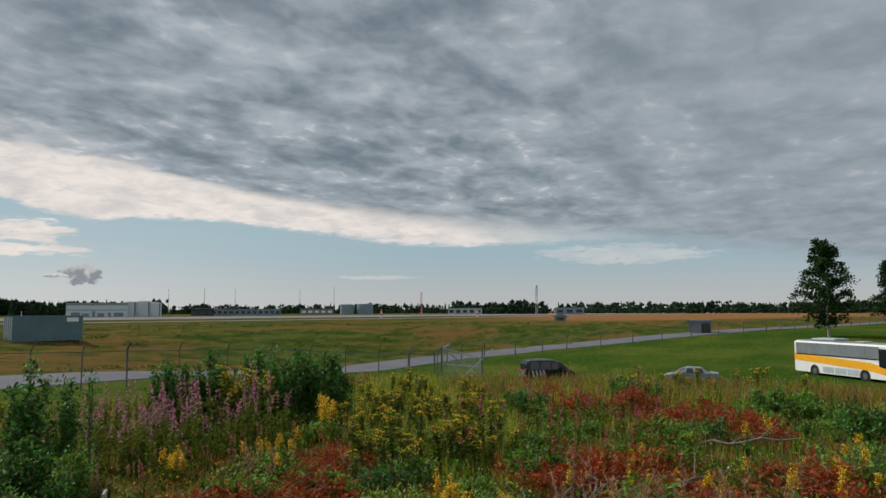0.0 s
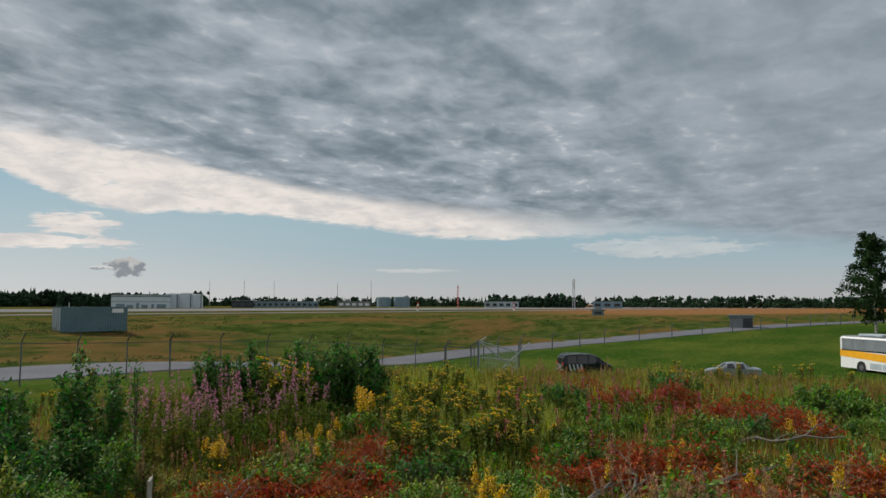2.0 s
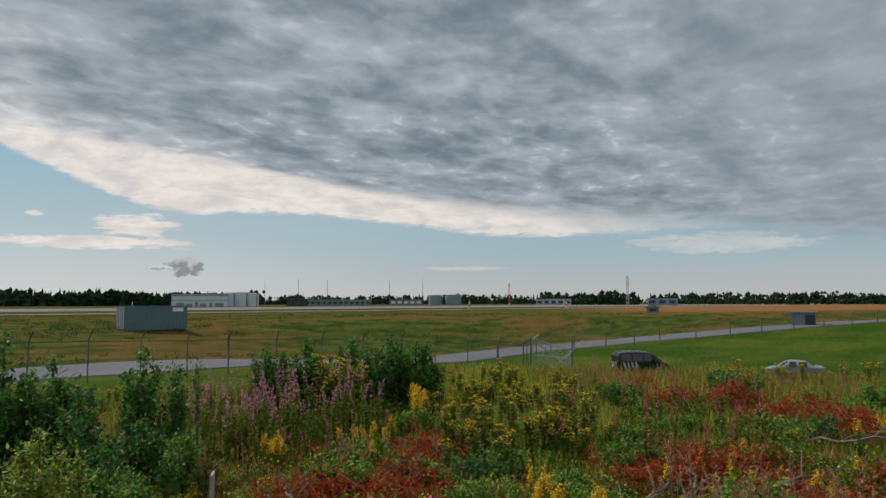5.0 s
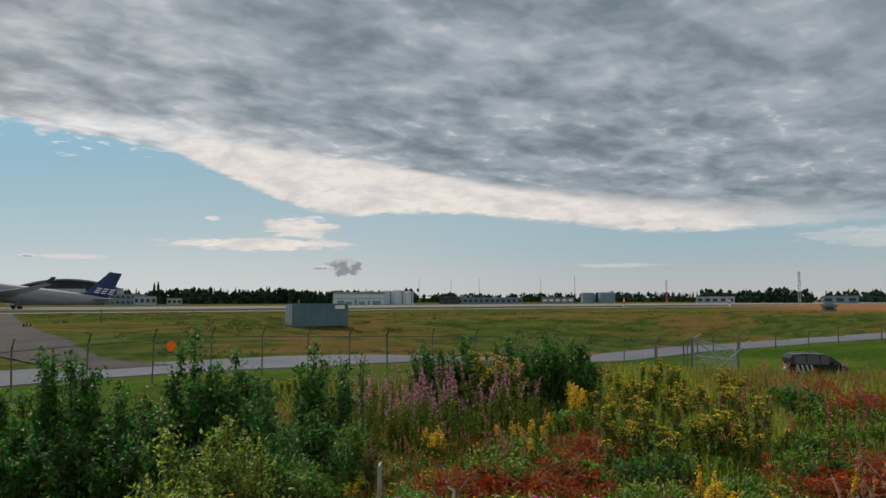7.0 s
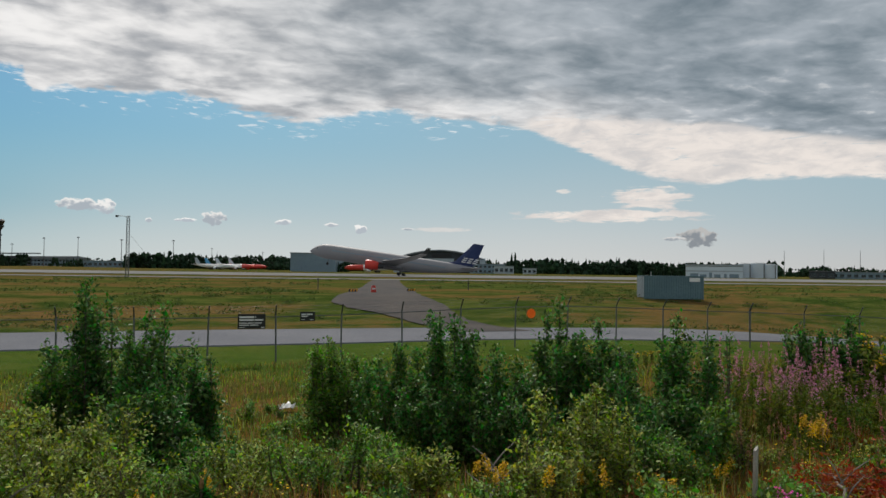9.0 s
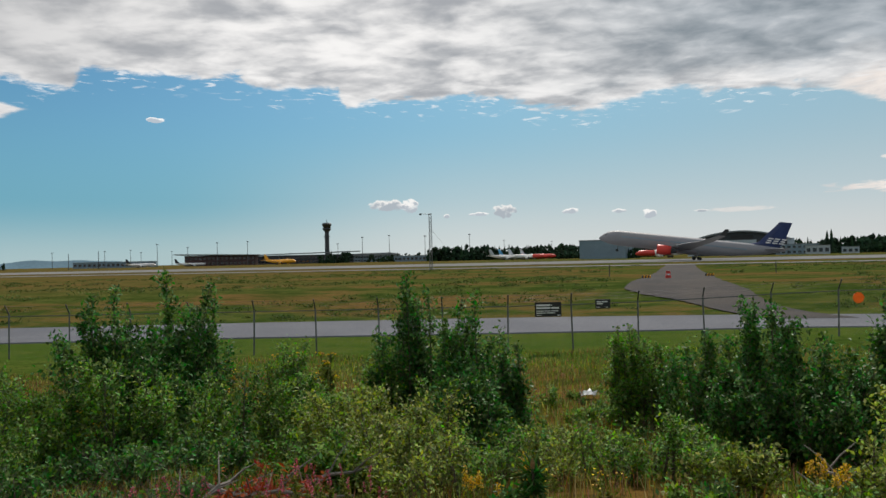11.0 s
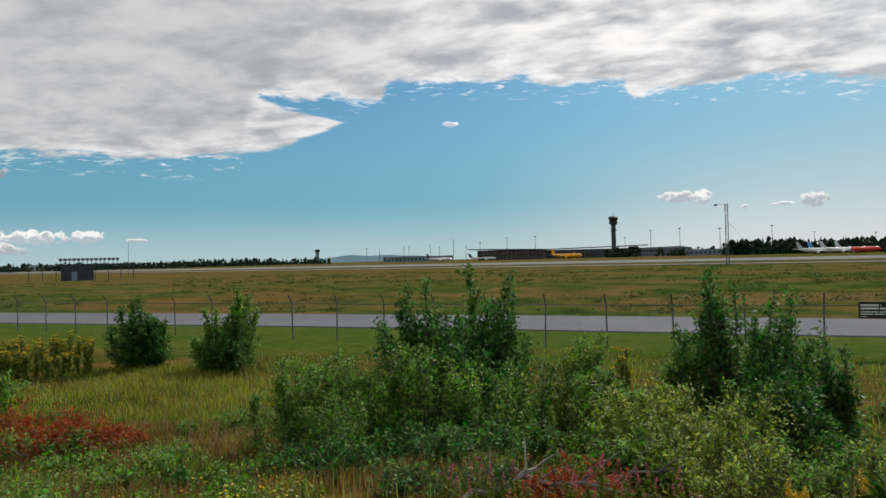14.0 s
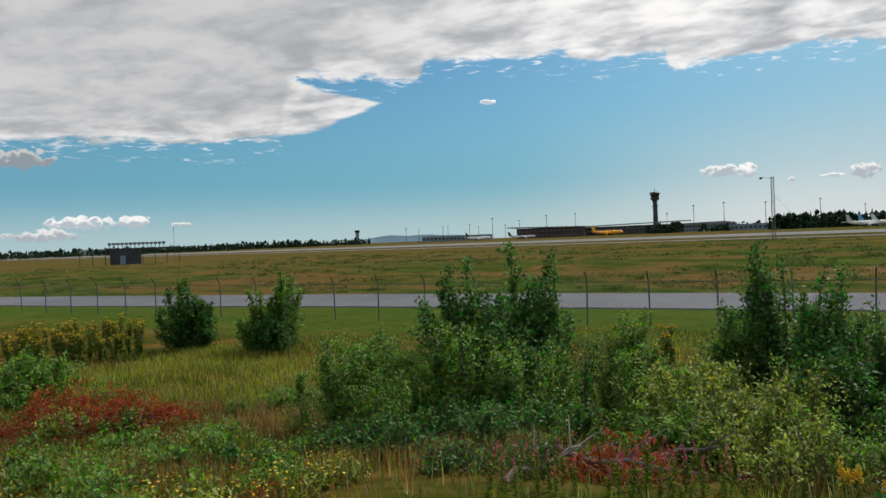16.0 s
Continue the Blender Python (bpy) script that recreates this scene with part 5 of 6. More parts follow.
def leaf_mesh(name, at, size, mat, rng, slim=0.5, rise=0.35, along=None):
    """Folded pointed leaves at the given places."""
    at = np.asarray(at, float)
    n = len(at)
    d = rng.normal(size=(n, 3))
    d[:, 2] += rise
    if along is not None:
        d = d * 0.5 + np.asarray(along)
    d /= np.linalg.norm(d, axis=1, keepdims=True) + 1e-9
    up = rng.normal(size=(n, 3)) * 0.6 + np.array((0, 0, 1.0))
    side = np.cross(d, up)
    side /= np.linalg.norm(side, axis=1, keepdims=True) + 1e-9
    nor = np.cross(side, d)
    s = (size * rng.uniform(0.6, 1.35, n))[:, None]
    a = at
    tip = at + d * s
    mid = at + d * s * 0.45
    l = mid + side * s * slim * 0.5 + nor * s * 0.1
    r = mid - side * s * slim * 0.5 + nor * s * 0.1
    v = np.stack((a, l, tip, r), 1).reshape(-1, 3)
    k = np.arange(n)[:, None] * 4
    t = np.concatenate((k + np.array((0, 2, 1)), k + np.array((0, 3, 2))), 1).reshape(-1, 3)
    return raw_mesh(name, v, t, mat)


def shrub_parts(h, w, leaves, size, seed, stems=9, loose=0.05, bare=0.12, slim=0.5):
    """Stems and branches of a shrub of height h and width w, and the places of its leaves."""
    rng = np.random.default_rng(seed)
    wood, spots = Mesh(), []
    for s in range(stems):
        a = rng.uniform(0, math.tau)
        r0, r1 = rng.uniform(0, 0.3) * w, rng.uniform(0.05, 0.46) * w
        top = h * rng.uniform(0.5, 1.04) * (1 - 0.28 * (r1 / (0.5 * w)) ** 2)
        pts = []
        bend = rng.normal(size=2) * 0.06 * h
        for k in range(7):
            u = k / 6
            q = r0 + (r1 - r0) * u ** 0.8
            pts.append(Vector((math.cos(a) * q + bend[0] * u * (1 - u), math.sin(a) * q + bend[1] * u * (1 - u), top * u - 0.05)))
        wood.tube(pts, [0.022 * (1 - 0.85 * k / 6) + 0.003 for k in range(7)], 4)
        nb = int(9 + h * 4)
        for b in range(nb):
            u = bare + (1 - bare) * (b + rng.random()) / nb
            i = min(5, int(u * 6))
            p = pts[i].lerp(pts[i + 1], u * 6 - i)
            ang = rng.uniform(0, math.tau)
            ln = (0.34 * w * max(0.02, 1.0 - u) ** 0.8 + 0.13) * rng.uniform(0.5, 1.3)
            d = Vector((math.cos(ang), math.sin(ang), rng.uniform(0.5, 1.7))).normalized()
            q = p + d * ln
            wood.tube([p, q], [0.006, 0.002], 3, cap=False)
            for f in np.linspace(0.15, 1.0, max(3, int(ln / 0.06))):
                spots.append(tuple(p.lerp(q, f)))
        for f in np.linspace(0.3, 1.0, 22).tolist() + np.linspace(0.65, 1.02, 30).tolist():
            f = min(1.0, f)
            i = min(5, int(f * 6))
            spots.append(tuple(pts[i].lerp(pts[i + 1], f * 6 - i)))
    spots = np.array(spots)
    pick = spots[rng.integers(0, len(spots), leaves)] + rng.normal(size=(leaves, 3)) * loose
    pick[:, 2] = np.maximum(pick[:, 2], 0.04)
    return wood, pick, rng


def shrub(az, d, h, w, mat, label, name="shrub", leaves=None, size=0.085, stems=9, bare=0.1, slim=0.5, loose=0.06, seed=None, bark=None, sink=0.05):
    x, y = polar(az, d)
    seed = seed if seed is not None else int(abs(az * 131 + d * 17 + h * 7))
    leaves = leaves or int(2100 * h * w ** 0.8)
    ob = thing(name, pose(x, y, ground_z(x, y) - sink, 0, 0, (seed * 37) % 360), label, name.split("_")[-1] if name != "shrub" else "shrub", "shrubs on the slope")
    wood, at, rng = shrub_parts(h, w, leaves, size, seed, stems, loose, bare)
    part("branchwork", wood, bark or BARK, ob)
    part("foliage", leaf_mesh("foliage", at, size, mat, rng, slim), mat, ob)
    return ob


ALDER = "dense dark green alder shrub on the slope"
WILLOW = "bushy green willow shrub with upright shoots"
BIRCH = "thin pale green birch sapling with small leaves"


def build_shrubs():
    D, M, P = LEAF_DARK, LEAF_MID, LEAF_PALE
    rows = (
        # towards the runway's left end
        (48.6, 33, 3.1, 2.4, D, ALDER, 0.1), (47.3, 33, 2.6, 1.9, D, ALDER, 0.1), (43.2, 31, 2.7, 1.9, M, WILLOW, 0.1), (41.3, 31, 3.2, 1.8, M, WILLOW, 0.1), (42.2, 30, 1.7, 1.6, D, WILLOW, 0.1), (58.5, 24, 1.60, 3.0, M, WILLOW, 0.1),
        (53.0, 17, 0.70, 1.3, M, WILLOW, 0.08), (56.8, 17.5, 0.75, 1.5, P, WILLOW, 0.08),
        (24.0, 14.5, 3.65, 2.6, D, ALDER, 0.085), (27.4, 14.0, 3.19, 2.3, D, ALDER, 0.085), (20.6, 15.0, 3.08, 1.8, D, WILLOW, 0.085), (25.4, 13.0, 2.17, 2.0, D, ALDER, 0.08), (29.8, 12.6, 2.20, 2.4, M, BIRCH, 0.064), (27.0, 12.0, 1.90, 1.7, M, ALDER, 0.07),
        (33.2, 13.2, 2.35, 2.1, M, BIRCH, 0.06), (36.4, 13.0, 2.15, 2.1, M, BIRCH, 0.06), (39.0, 14.2, 2.2, 1.6, M, BIRCH, 0.06), (34.8, 11.6, 1.45, 1.6, M, BIRCH, 0.055),
        (30.6, 11.0, 0.8, 1.7, D, ALDER, 0.07), (34.0, 10.4, 0.65, 1.6, D, ALDER, 0.07), (26.5, 10.2, 0.7, 1.7, D, ALDER, 0.07), (22.0, 10.4, 0.75, 1.7, D, ALDER, 0.07), (38.5, 11.4, 0.6, 1.5, D, ALDER, 0.07), (29.0, 8.6, 0.4, 1.3, D, ALDER, 0.06), (24.0, 8.2, 0.4, 1.4, D, ALDER, 0.06), (23.4, 12.2, 1.70, 1.8, M, ALDER, 0.07), (21.4, 13.0, 1.70, 1.0, M, BIRCH, 0.055),
        (15.2, 14.2, 2.30, 2.2, M, BIRCH, 0.06), (12.6, 12.0, 2.00, 2.5, M, BIRCH, 0.06), (9.4, 10.6, 1.75, 2.3, P, BIRCH, 0.06), (12.4, 9.6, 1.00, 1.3, M, BIRCH, 0.055), (6.4, 9.2, 1.35, 2.1, P, BIRCH, 0.058), (3.8, 8.0, 0.75, 1.4, P, BIRCH, 0.05),
        (5.6, 14.0, 3.42, 1.9, D, WILLOW, 0.085), (2.8, 13.6, 3.08, 1.9, D, WILLOW, 0.085), (0.2, 13.0, 2.85, 1.8, D, WILLOW, 0.085), (-1.9, 12.4, 2.28, 1.4, D, WILLOW, 0.08), (1.4, 11.4, 1.71, 1.7, D, WILLOW, 0.08), (7.8, 14.0, 2.20, 1.4, M, WILLOW, 0.075), (3.6, 12.0, 1.60, 1.8, M, BIRCH, 0.06),
        # in front of the service road
        (-10.6, 17.5, 2.45, 1.8, M, WILLOW, 0.09), (-12.8, 17.0, 2.20, 1.4, M, WILLOW, 0.09), (-16.4, 14.2, 2.28, 1.9, D, ALDER, 0.085), (-20.6, 13.6, 2.91, 2.2, D, ALDER, 0.09), (-23.5, 13.2, 2.28, 2.0, D, ALDER, 0.085),
        (-27.6, 13.6, 2.20, 2.0, D, ALDER, 0.09), (-29.6, 13.8, 3.08, 1.9, D, ALDER, 0.09), (-32.2, 13.6, 2.56, 1.7, D, ALDER, 0.085), (-25.4, 12.4, 1.60, 1.9, D, ALDER, 0.075), (-20.0, 12.6, 1.71, 1.7, D, ALDER, 0.075),
        (-34.6, 14.6, 2.17, 1.6, D, WILLOW, 0.08), (-38.6, 14.6, 2.79, 1.3, D, ALDER, 0.085), (-36.4, 12.2, 1.71, 2.0, D, WILLOW, 0.08), (-33.6, 12.6, 1.82, 1.6, D, ALDER, 0.08),
        (-30.9, 9.6, 1.55, 1.4, P, BIRCH, 0.06), (-33.6, 9.8, 1.20, 1.1, P, BIRCH, 0.06), (-18.4, 8.6, 0.90, 1.3, P, BIRCH, 0.06), (-28.0, 8.6, 0.90, 1.1, P, BIRCH, 0.06), (-14.6, 9.4, 1.00, 1.4, M, BIRCH, 0.055), (-9.6, 9.6, 0.90, 1.6, M, BIRCH, 0.055), (-4.6, 9.4, 0.85, 1.6, P, BIRCH, 0.05),
        (0.6, 8.6, 0.80, 1.5, M, BIRCH, 0.05), (-36.6, 10.4, 0.90, 0.9, M, BIRCH, 0.055), (-42.6, 13.8, 0.75, 0.9, P, BIRCH, 0.06),
        (-35.4, 11.4, 1.35, 1.9, D, WILLOW, 0.08), (-39.9, 13.0, 1.4, 1.3, M, WILLOW, 0.08), (-37.6, 11.0, 1.0, 1.4, M, BIRCH, 0.06),
        # by the fireweed and over the car park
        (-46.0, 19.5, 2.01, 1.0, D, WILLOW, 0.09), (-48.6, 19.5, 2.12, 1.4, D, WILLOW, 0.09), (-54.8, 19.6, 2.08, 2.0, D, ALDER, 0.09), (-57.0, 20.0, 1.98, 1.9, D, ALDER, 0.09), (-52.6, 20.5, 1.90, 1.5, D, ALDER, 0.09),
        (-51.6, 14.5, 0.54, 1.0, P, BIRCH, 0.07), (-57.5, 12.5, 0.54, 0.9, D, ALDER, 0.07), (-62.3, 12.2, 0.62, 1.2, D, WILLOW, 0.07), (-65.0, 13.0, 0.55, 1.3, M, WILLOW, 0.07), (-74.4, 13.0, 0.58, 1.3, D, ALDER, 0.075), (-72.6, 21.0, 0.78, 1.7, D, ALDER, 0.085),
        (-80.0, 24.0, 0.70, 2.4, D, ALDER, 0.09), (-89.8, 21.5, 1.07, 1.8, M, WILLOW, 0.09), (-92.3, 22.5, 0.87, 1.6, M, WILLOW, 0.09), (-96.0, 19.0, 0.90, 2.0, D, ALDER, 0.09), (-94.4, 14.0, 0.51, 1.6, M, WILLOW, 0.08), (-90.0, 13.0, 0.42, 1.5, D, WILLOW, 0.08),
        (-85.6, 16.5, 0.56, 1.4, D, ALDER, 0.08), (-98.0, 13.0, 0.51, 1.7, M, WILLOW, 0.08), (-101.0, 17.0, 0.90, 2.4, M, WILLOW, 0.09),
    )
    for i, (az, d, h, w, mat, label, size) in enumerate(rows):
        thin = label == BIRCH
        shrub(az, d, h, w, mat, label, leaves=int((1900 if not thin else 1700) * h * max(0.8, w) ** 0.9 * (0.085 / size) ** 0.7 * min(1.0, 0.5 + h / 3)), size=size * (1.05 if d < 22 else 1.25),
              stems=(13 + i % 7 if h > 1.5 else 8 + i % 5) if not thin else 6 + i % 4, bare=0.03 if h < 1.3 else 0.04, seed=100 + i, bark=BARK, loose=0.035 + 0.010 * w)
    # lone twiggy shoots that stand above the bushes
    for i, (az, d, h) in enumerate(((-39.2, 14.4, 2.55), (-41.4, 15.8, 2.3), (14.6, 14.0, 2.5), (18.3, 13.0, 2.3), (41.0, 28, 3.1), (-1.2, 14.0, 2.9))):
        shrub(az, d, h, 0.4, LEAF_DARK, "slender leafy shoot standing above the shrubs", leaves=230, size=0.085, stems=2, seed=300 + i, bare=0.2)


def tree(az, d, h, w, seed):
    x, y = polar(az, d)
    ob = thing("tree", pose(x, y, ground_z(x, y) - 0.1, 0, 0, seed * 50), "tall birch tree with a dense dark crown on the lawn", "tree", "trees on the lawn")
    rng = np.random.default_rng(seed)
    wood, spots = Mesh(), []
    trunk = [Vector((math.sin(k * 0.9) * 0.1 * k * 0.4 + (0.05 * k), math.cos(k) * 0.12, h * 0.95 * k / 9)) for k in range(10)]
    wood.tube(trunk, [0.26 * (1 - k / 9.6) + 0.02 for k in range(10)], 8)
    limbs = Mesh()
    for b in range(64):
        u = 0.12 + 0.86 * b / 63
        i = min(8, int(u * 9))
        p = trunk[i].lerp(trunk[i + 1], u * 9 - i)
        a = b * 2.4 + rng.uniform(-0.5, 0.5)
        prof = min(1.0, (u - 0.06) * 4.5) * (1.06 - u) ** 0.75
        ln = w * 0.5 * prof * rng.uniform(0.65, 1.2) + 0.3
        q = p + Vector((math.cos(a) * ln, math.sin(a) * ln, ln * rng.uniform(0.05, 0.7)))
        r = q + Vector((math.cos(a) * ln * 0.15, math.sin(a) * ln * 0.15, -0.25 * ln))
        limbs.tube([p, p.lerp(q, 0.5) + Vector((0, 0, 0.08 * ln)), q, r], [0.07 * (1.1 - u), 0.05 * (1.1 - u), 0.025, 0.01], 4, cap=False)
        for f in np.linspace(0.25, 1.0, 9):
            spots.append(tuple(p.lerp(q, f)))
        spots += [tuple(q.lerp(r, f)) for f in (0.5, 1.0)]
    part("trunk", wood, BIRCHBARK, ob)
    part("limbwork", limbs, BARK, ob)
    spots = np.array(spots)
    at = spots[rng.integers(0, len(spots), 12000)] + rng.normal(size=(12000, 3)) * 0.30
    part("crown", leaf_mesh("crown", at, 0.42, LEAF_TREE, rng, 0.7), LEAF_TREE, ob)


def fireweed_kind(seed, h, mat, faded=False):
    rng = np.random.default_rng(seed)
    lean = rng.normal(size=2) * 0.06

    def spine(u):
        return np.array((lean[0] * u * u * h, lean[1] * u * u * h, u * h))
    stem = Mesh().tube([tuple(spine(k / 5)) for k in range(6)], [0.008, 0.007, 0.006, 0.005, 0.004, 0.002], 4)
    at = np.array([spine(u) for u in rng.uniform(0.08, 0.7, 110)])
    leaves = leaf_mesh("leaves", at, 0.13, STEM, rng, 0.2, 0.25)
    u = rng.uniform(0.7, 1.0, 46)
    fl = np.array([spine(q) for q in u]) + rng.normal(size=(46, 3)) * 0.014 * ((1.12 - u) * 4)[:, None]
    petals = leaf_mesh("flower_spike", fl, 0.034, mat, rng, 0.9, 0.1)
    return stem, leaves, petals


def tansy_kind(seed, h):
    rng = np.random.default_rng(seed)
    stem, heads, spots = Mesh(), Mesh(), []
    for k in range(7):
        a, r = rng.uniform(0, math.tau), rng.uniform(0.03, 0.16)
        top = Vector((math.cos(a) * r, math.sin(a) * r, h * rng.uniform(0.8, 1.0)))
        stem.tube([(math.cos(a) * r * 0.2, math.sin(a) * r * 0.2, -0.02), tuple(top * 0.6), tuple(top)], [0.006, 0.005, 0.003], 4, cap=False)
        for u in np.linspace(0.1, 0.97, 30):
            spots.append(tuple(top * float(u)))
        for j in range(5):
            c = top + Vector((rng.normal() * 0.035, rng.normal() * 0.035, rng.uniform(-0.02, 0.02)))
            heads.tube([c, c + Vector((0, 0, 0.012))], [0.016, 0.012], 6)
    return stem, leaf_mesh("leaves", np.array(spots), 0.12, STEM, rng, 0.32, 0.5), heads


def hawkweed_kind(seed, h):
    """A loose tuft of thin stems with single yellow heads over a rosette."""
    rng = np.random.default_rng(seed)
    stem, heads, spots = Mesh(), Mesh(), []
    for k in range(9):
        a, r = rng.uniform(0, math.tau), rng.uniform(0.05, 0.34)
        top = Vector((math.cos(a) * r, math.sin(a) * r, h * rng.uniform(0.6, 1.0)))
        stem.tube([top * 0.1, Vector((top.x * 0.7, top.y * 0.7, top.z * 0.6)), top], [0.004, 0.003, 0.002], 3, cap=False)
        heads.tube([top, top + Vector((0, 0, 0.014))], [0.010, 0.017], 7)
        spots += [(top.x * u, top.y * u, top.z * u * 0.6) for u in np.linspace(0.1, 0.9, 7)]
    return stem, leaf_mesh("leaves", np.array(spots), 0.12, STEM, rng, 0.3, 0.4), heads


def goldenrod_kind(seed, h):
    rng = np.random.default_rng(seed)
    stem, spots, fl = Mesh(), [], []
    for k in range(4):
        a, r = rng.uniform(0, math.tau), rng.uniform(0.02, 0.1)
        top = np.array((math.cos(a) * r, math.sin(a) * r, h * rng.uniform(0.75, 1.0)))
        stem.tube([tuple(top * 0.0), tuple(top * 0.5), tuple(top)], [0.006, 0.005, 0.003], 4, cap=False)
        spots += [tuple(top * u) for u in np.linspace(0.1, 0.7, 14)]
        fl += [tuple(top * u + rng.normal(size=3) * 0.024 * (1.1 - u) * 4) for u in rng.uniform(0.66, 1.0, 55)]
    return stem, leaf_mesh("leaves", np.array(spots), 0.10, STEM, rng, 0.22, 0.4), leaf_mesh("flower_plume", np.array(fl), 0.032, YELLOW, rng, 0.9, 0.3)


def plant_proto(kind, name, label, group):
    stem, leaves, flowers = kind
    ob = thing(name, pose(0, 0, -50), label, "flower", group)
    tagged(part("stem", stem, STEM, ob), kind="stuff")
    tagged(part("leaves", leaves, STEM, ob), kind="stuff")
    return ob, flowers


def scatter(protos, spots, rng):
    """Put the first of each kind in place, and copies at the rest."""
    for i, (az, d, s) in enumerate(spots):
        x, y = polar(az, d)
        m = pose(x, y, ground_z(x, y) - 0.03, rng.uniform(-6, 6), rng.uniform(-6, 6), rng.uniform(0, 360)) @ Matrix.Scale(s, 4)
        p = protos[i % len(protos)]
        if i < len(protos):
            p.matrix_basis = m
        else:
            copy_thing(p, m)


def blob(rng, a0, a1, d0, d1, n, s0=0.8, s1=1.15):
    return [(rng.uniform(a0, a1), rng.uniform(d0, d1), rng.uniform(s0, s1)) for _ in range(n)]


def build_flowers():
    rng = random.Random(11)

    def protos(kinds, name, label, group, flower_mat, flower_name):
        out = []
        for k in kinds:
            ob, fl = plant_proto(k, name, label, group)
            tagged(part(flower_name, fl, flower_mat, ob), kind="stuff")
            out.append(ob)
        return out
    fw = protos([fireweed_kind(s, h, PINK) for s, h in ((1, 1.5), (2, 1.65), (3, 1.35), (4, 1.55))], "fireweed", "tall fireweed with a pink flower spike", "fireweed stand", PINK, "flower_spike")
    scatter(fw, blob(rng, -54.5, -40.5, 16.0, 19.6, 150, 0.75, 1.05) + blob(rng, -50.5, -43.5, 15.0, 17.0, 24, 0.7, 0.95) + blob(rng, -41, -37, 19, 23, 10, 0.6, 0.8), rng)
    fd = protos([fireweed_kind(s, h, DUSKYPINK) for s, h in ((5, 1.1), (6, 1.25), (7, 0.95))], "faded_fireweed", "fading dusky pink fireweed stem", "faded fireweed", DUSKYPINK, "flower_spike")
    scatter(fd, blob(rng, -83, -70, 12, 20, 40, 0.75, 1.1) + blob(rng, -72, -66, 13, 16, 12, 0.7, 1.0) + blob(rng, 8, 28, 6.2, 7.6, 44, 0.36, 0.58) + blob(rng, -54, -45, 13, 15.5, 14, 0.6, 0.8), rng)
    ta = protos([tansy_kind(s, h) for s, h in ((11, 1.0), (12, 0.85), (13, 1.1), (14, 0.9))], "tansy", "clump of tansy with flat yellow flower heads", "tansy clumps", YELLOW, "bloom")
    scatter(ta, blob(rng, -69.5, -58.5, 12.5, 24.0, 100, 0.75, 1.05) + blob(rng, -72, -66, 12.5, 15, 12) + blob(rng, -53.5, -50.0, 18.0, 19.5, 14, 1.3, 1.6) + blob(rng, 51.5, 60, 32, 38, 84, 1.1, 1.45) + blob(rng, -38, -28, 24, 30, 20, 0.8, 1.1)
            + blob(rng, 31, 36, 14.0, 16, 8, 1.0, 1.3) + blob(rng, 18, 22, 16, 22, 12, 1.0, 1.3) + blob(rng, 12, 17, 15, 17, 8, 1.6, 1.9) + blob(rng, 27, 32, 11.5, 13.5, 8, 0.9, 1.2) + blob(rng, -92, -80, 24, 30, 24, 0.8, 1.1), rng)
    hw = protos([hawkweed_kind(s, h) for s, h in ((51, 0.38), (52, 0.46), (53, 0.32))], "hawkweed", "small hawkweed with bright yellow flower heads in rough grass", "hawkweed", YELLOW, "bloom")
    scatter(hw, blob(rng, 38, 63, 7, 16, 80, 0.6, 1.1) + blob(rng, -12, 2, 8, 12, 10, 0.7, 1.0) + blob(rng, -60, -44, 10, 15, 24, 0.8, 1.2), rng)
    go = protos([goldenrod_kind(s, h) for s, h in ((21, 0.8), (22, 0.95), (23, 0.7))], "goldenrod", "goldenrod with bright yellow flower plumes", "goldenrod clumps", YELLOW, "flower_plume")
    scatter(go, blob(rng, -69.6, -66.4, 9.0, 10.5, 7, 0.8, 1.0) + blob(rng, -73, -70, 8.6, 10, 5, 0.7, 0.9) + blob(rng, -58.6, -57.0, 16.5, 18, 7, 1.1, 1.4) + blob(rng, -47.6, -45.6, 14.4, 15.4, 8, 0.8, 1.1) + blob(rng, -43, -22, 7.8, 9.8, 13, 0.55, 0.85)
            + blob(rng, -98, -88, 11, 16, 16, 0.7, 1.0) + blob(rng, -42, -38, 11, 13, 7, 0.7, 0.9) + blob(rng, -56, -52, 14, 16, 8, 0.8, 1.0) + blob(rng, -3, 3, 6.8, 8, 6, 0.5, 0.7) + blob(rng, -88, -76, 10, 14, 10, 0.6, 0.9), rng)
    th = protos([tansy_kind(31, 0.6)], "thistle", "bright pink flower head on a thin stem", "pink flowers", MAGENTA, "bloom")
    scatter(th, [(-56.1, 8.0, 1.0), (-59.6, 8.2, 1.0), (-45.2, 9.0, 0.8), (-68, 7.6, 0.8), (-63, 7.8, 0.8)], rng)


def dry_stalk_kind(seed, h):
    rng = np.random.default_rng(seed)
    stem, fl = Mesh(), []
    for k in range(3):
        a, r = rng.uniform(0, math.tau), rng.uniform(0.02, 0.22)
        top = np.array((math.cos(a) * r, math.sin(a) * r, h * rng.uniform(0.7, 1.0)))
        stem.tube([tuple(top * np.array((0.2, 0.2, 0))), tuple(top * np.array((0.5, 0.5, 0.6))), tuple(top)], [0.0045, 0.004, 0.002], 4, cap=False)
        fl += [tuple(top * np.array((1, 1, u)) + rng.normal(size=3) * 0.012) for u in rng.uniform(0.78, 1.04, 46)]
    return stem, leaf_mesh("seed_head", np.array(fl), 0.05, STRAW, rng, 0.25, 1.5)


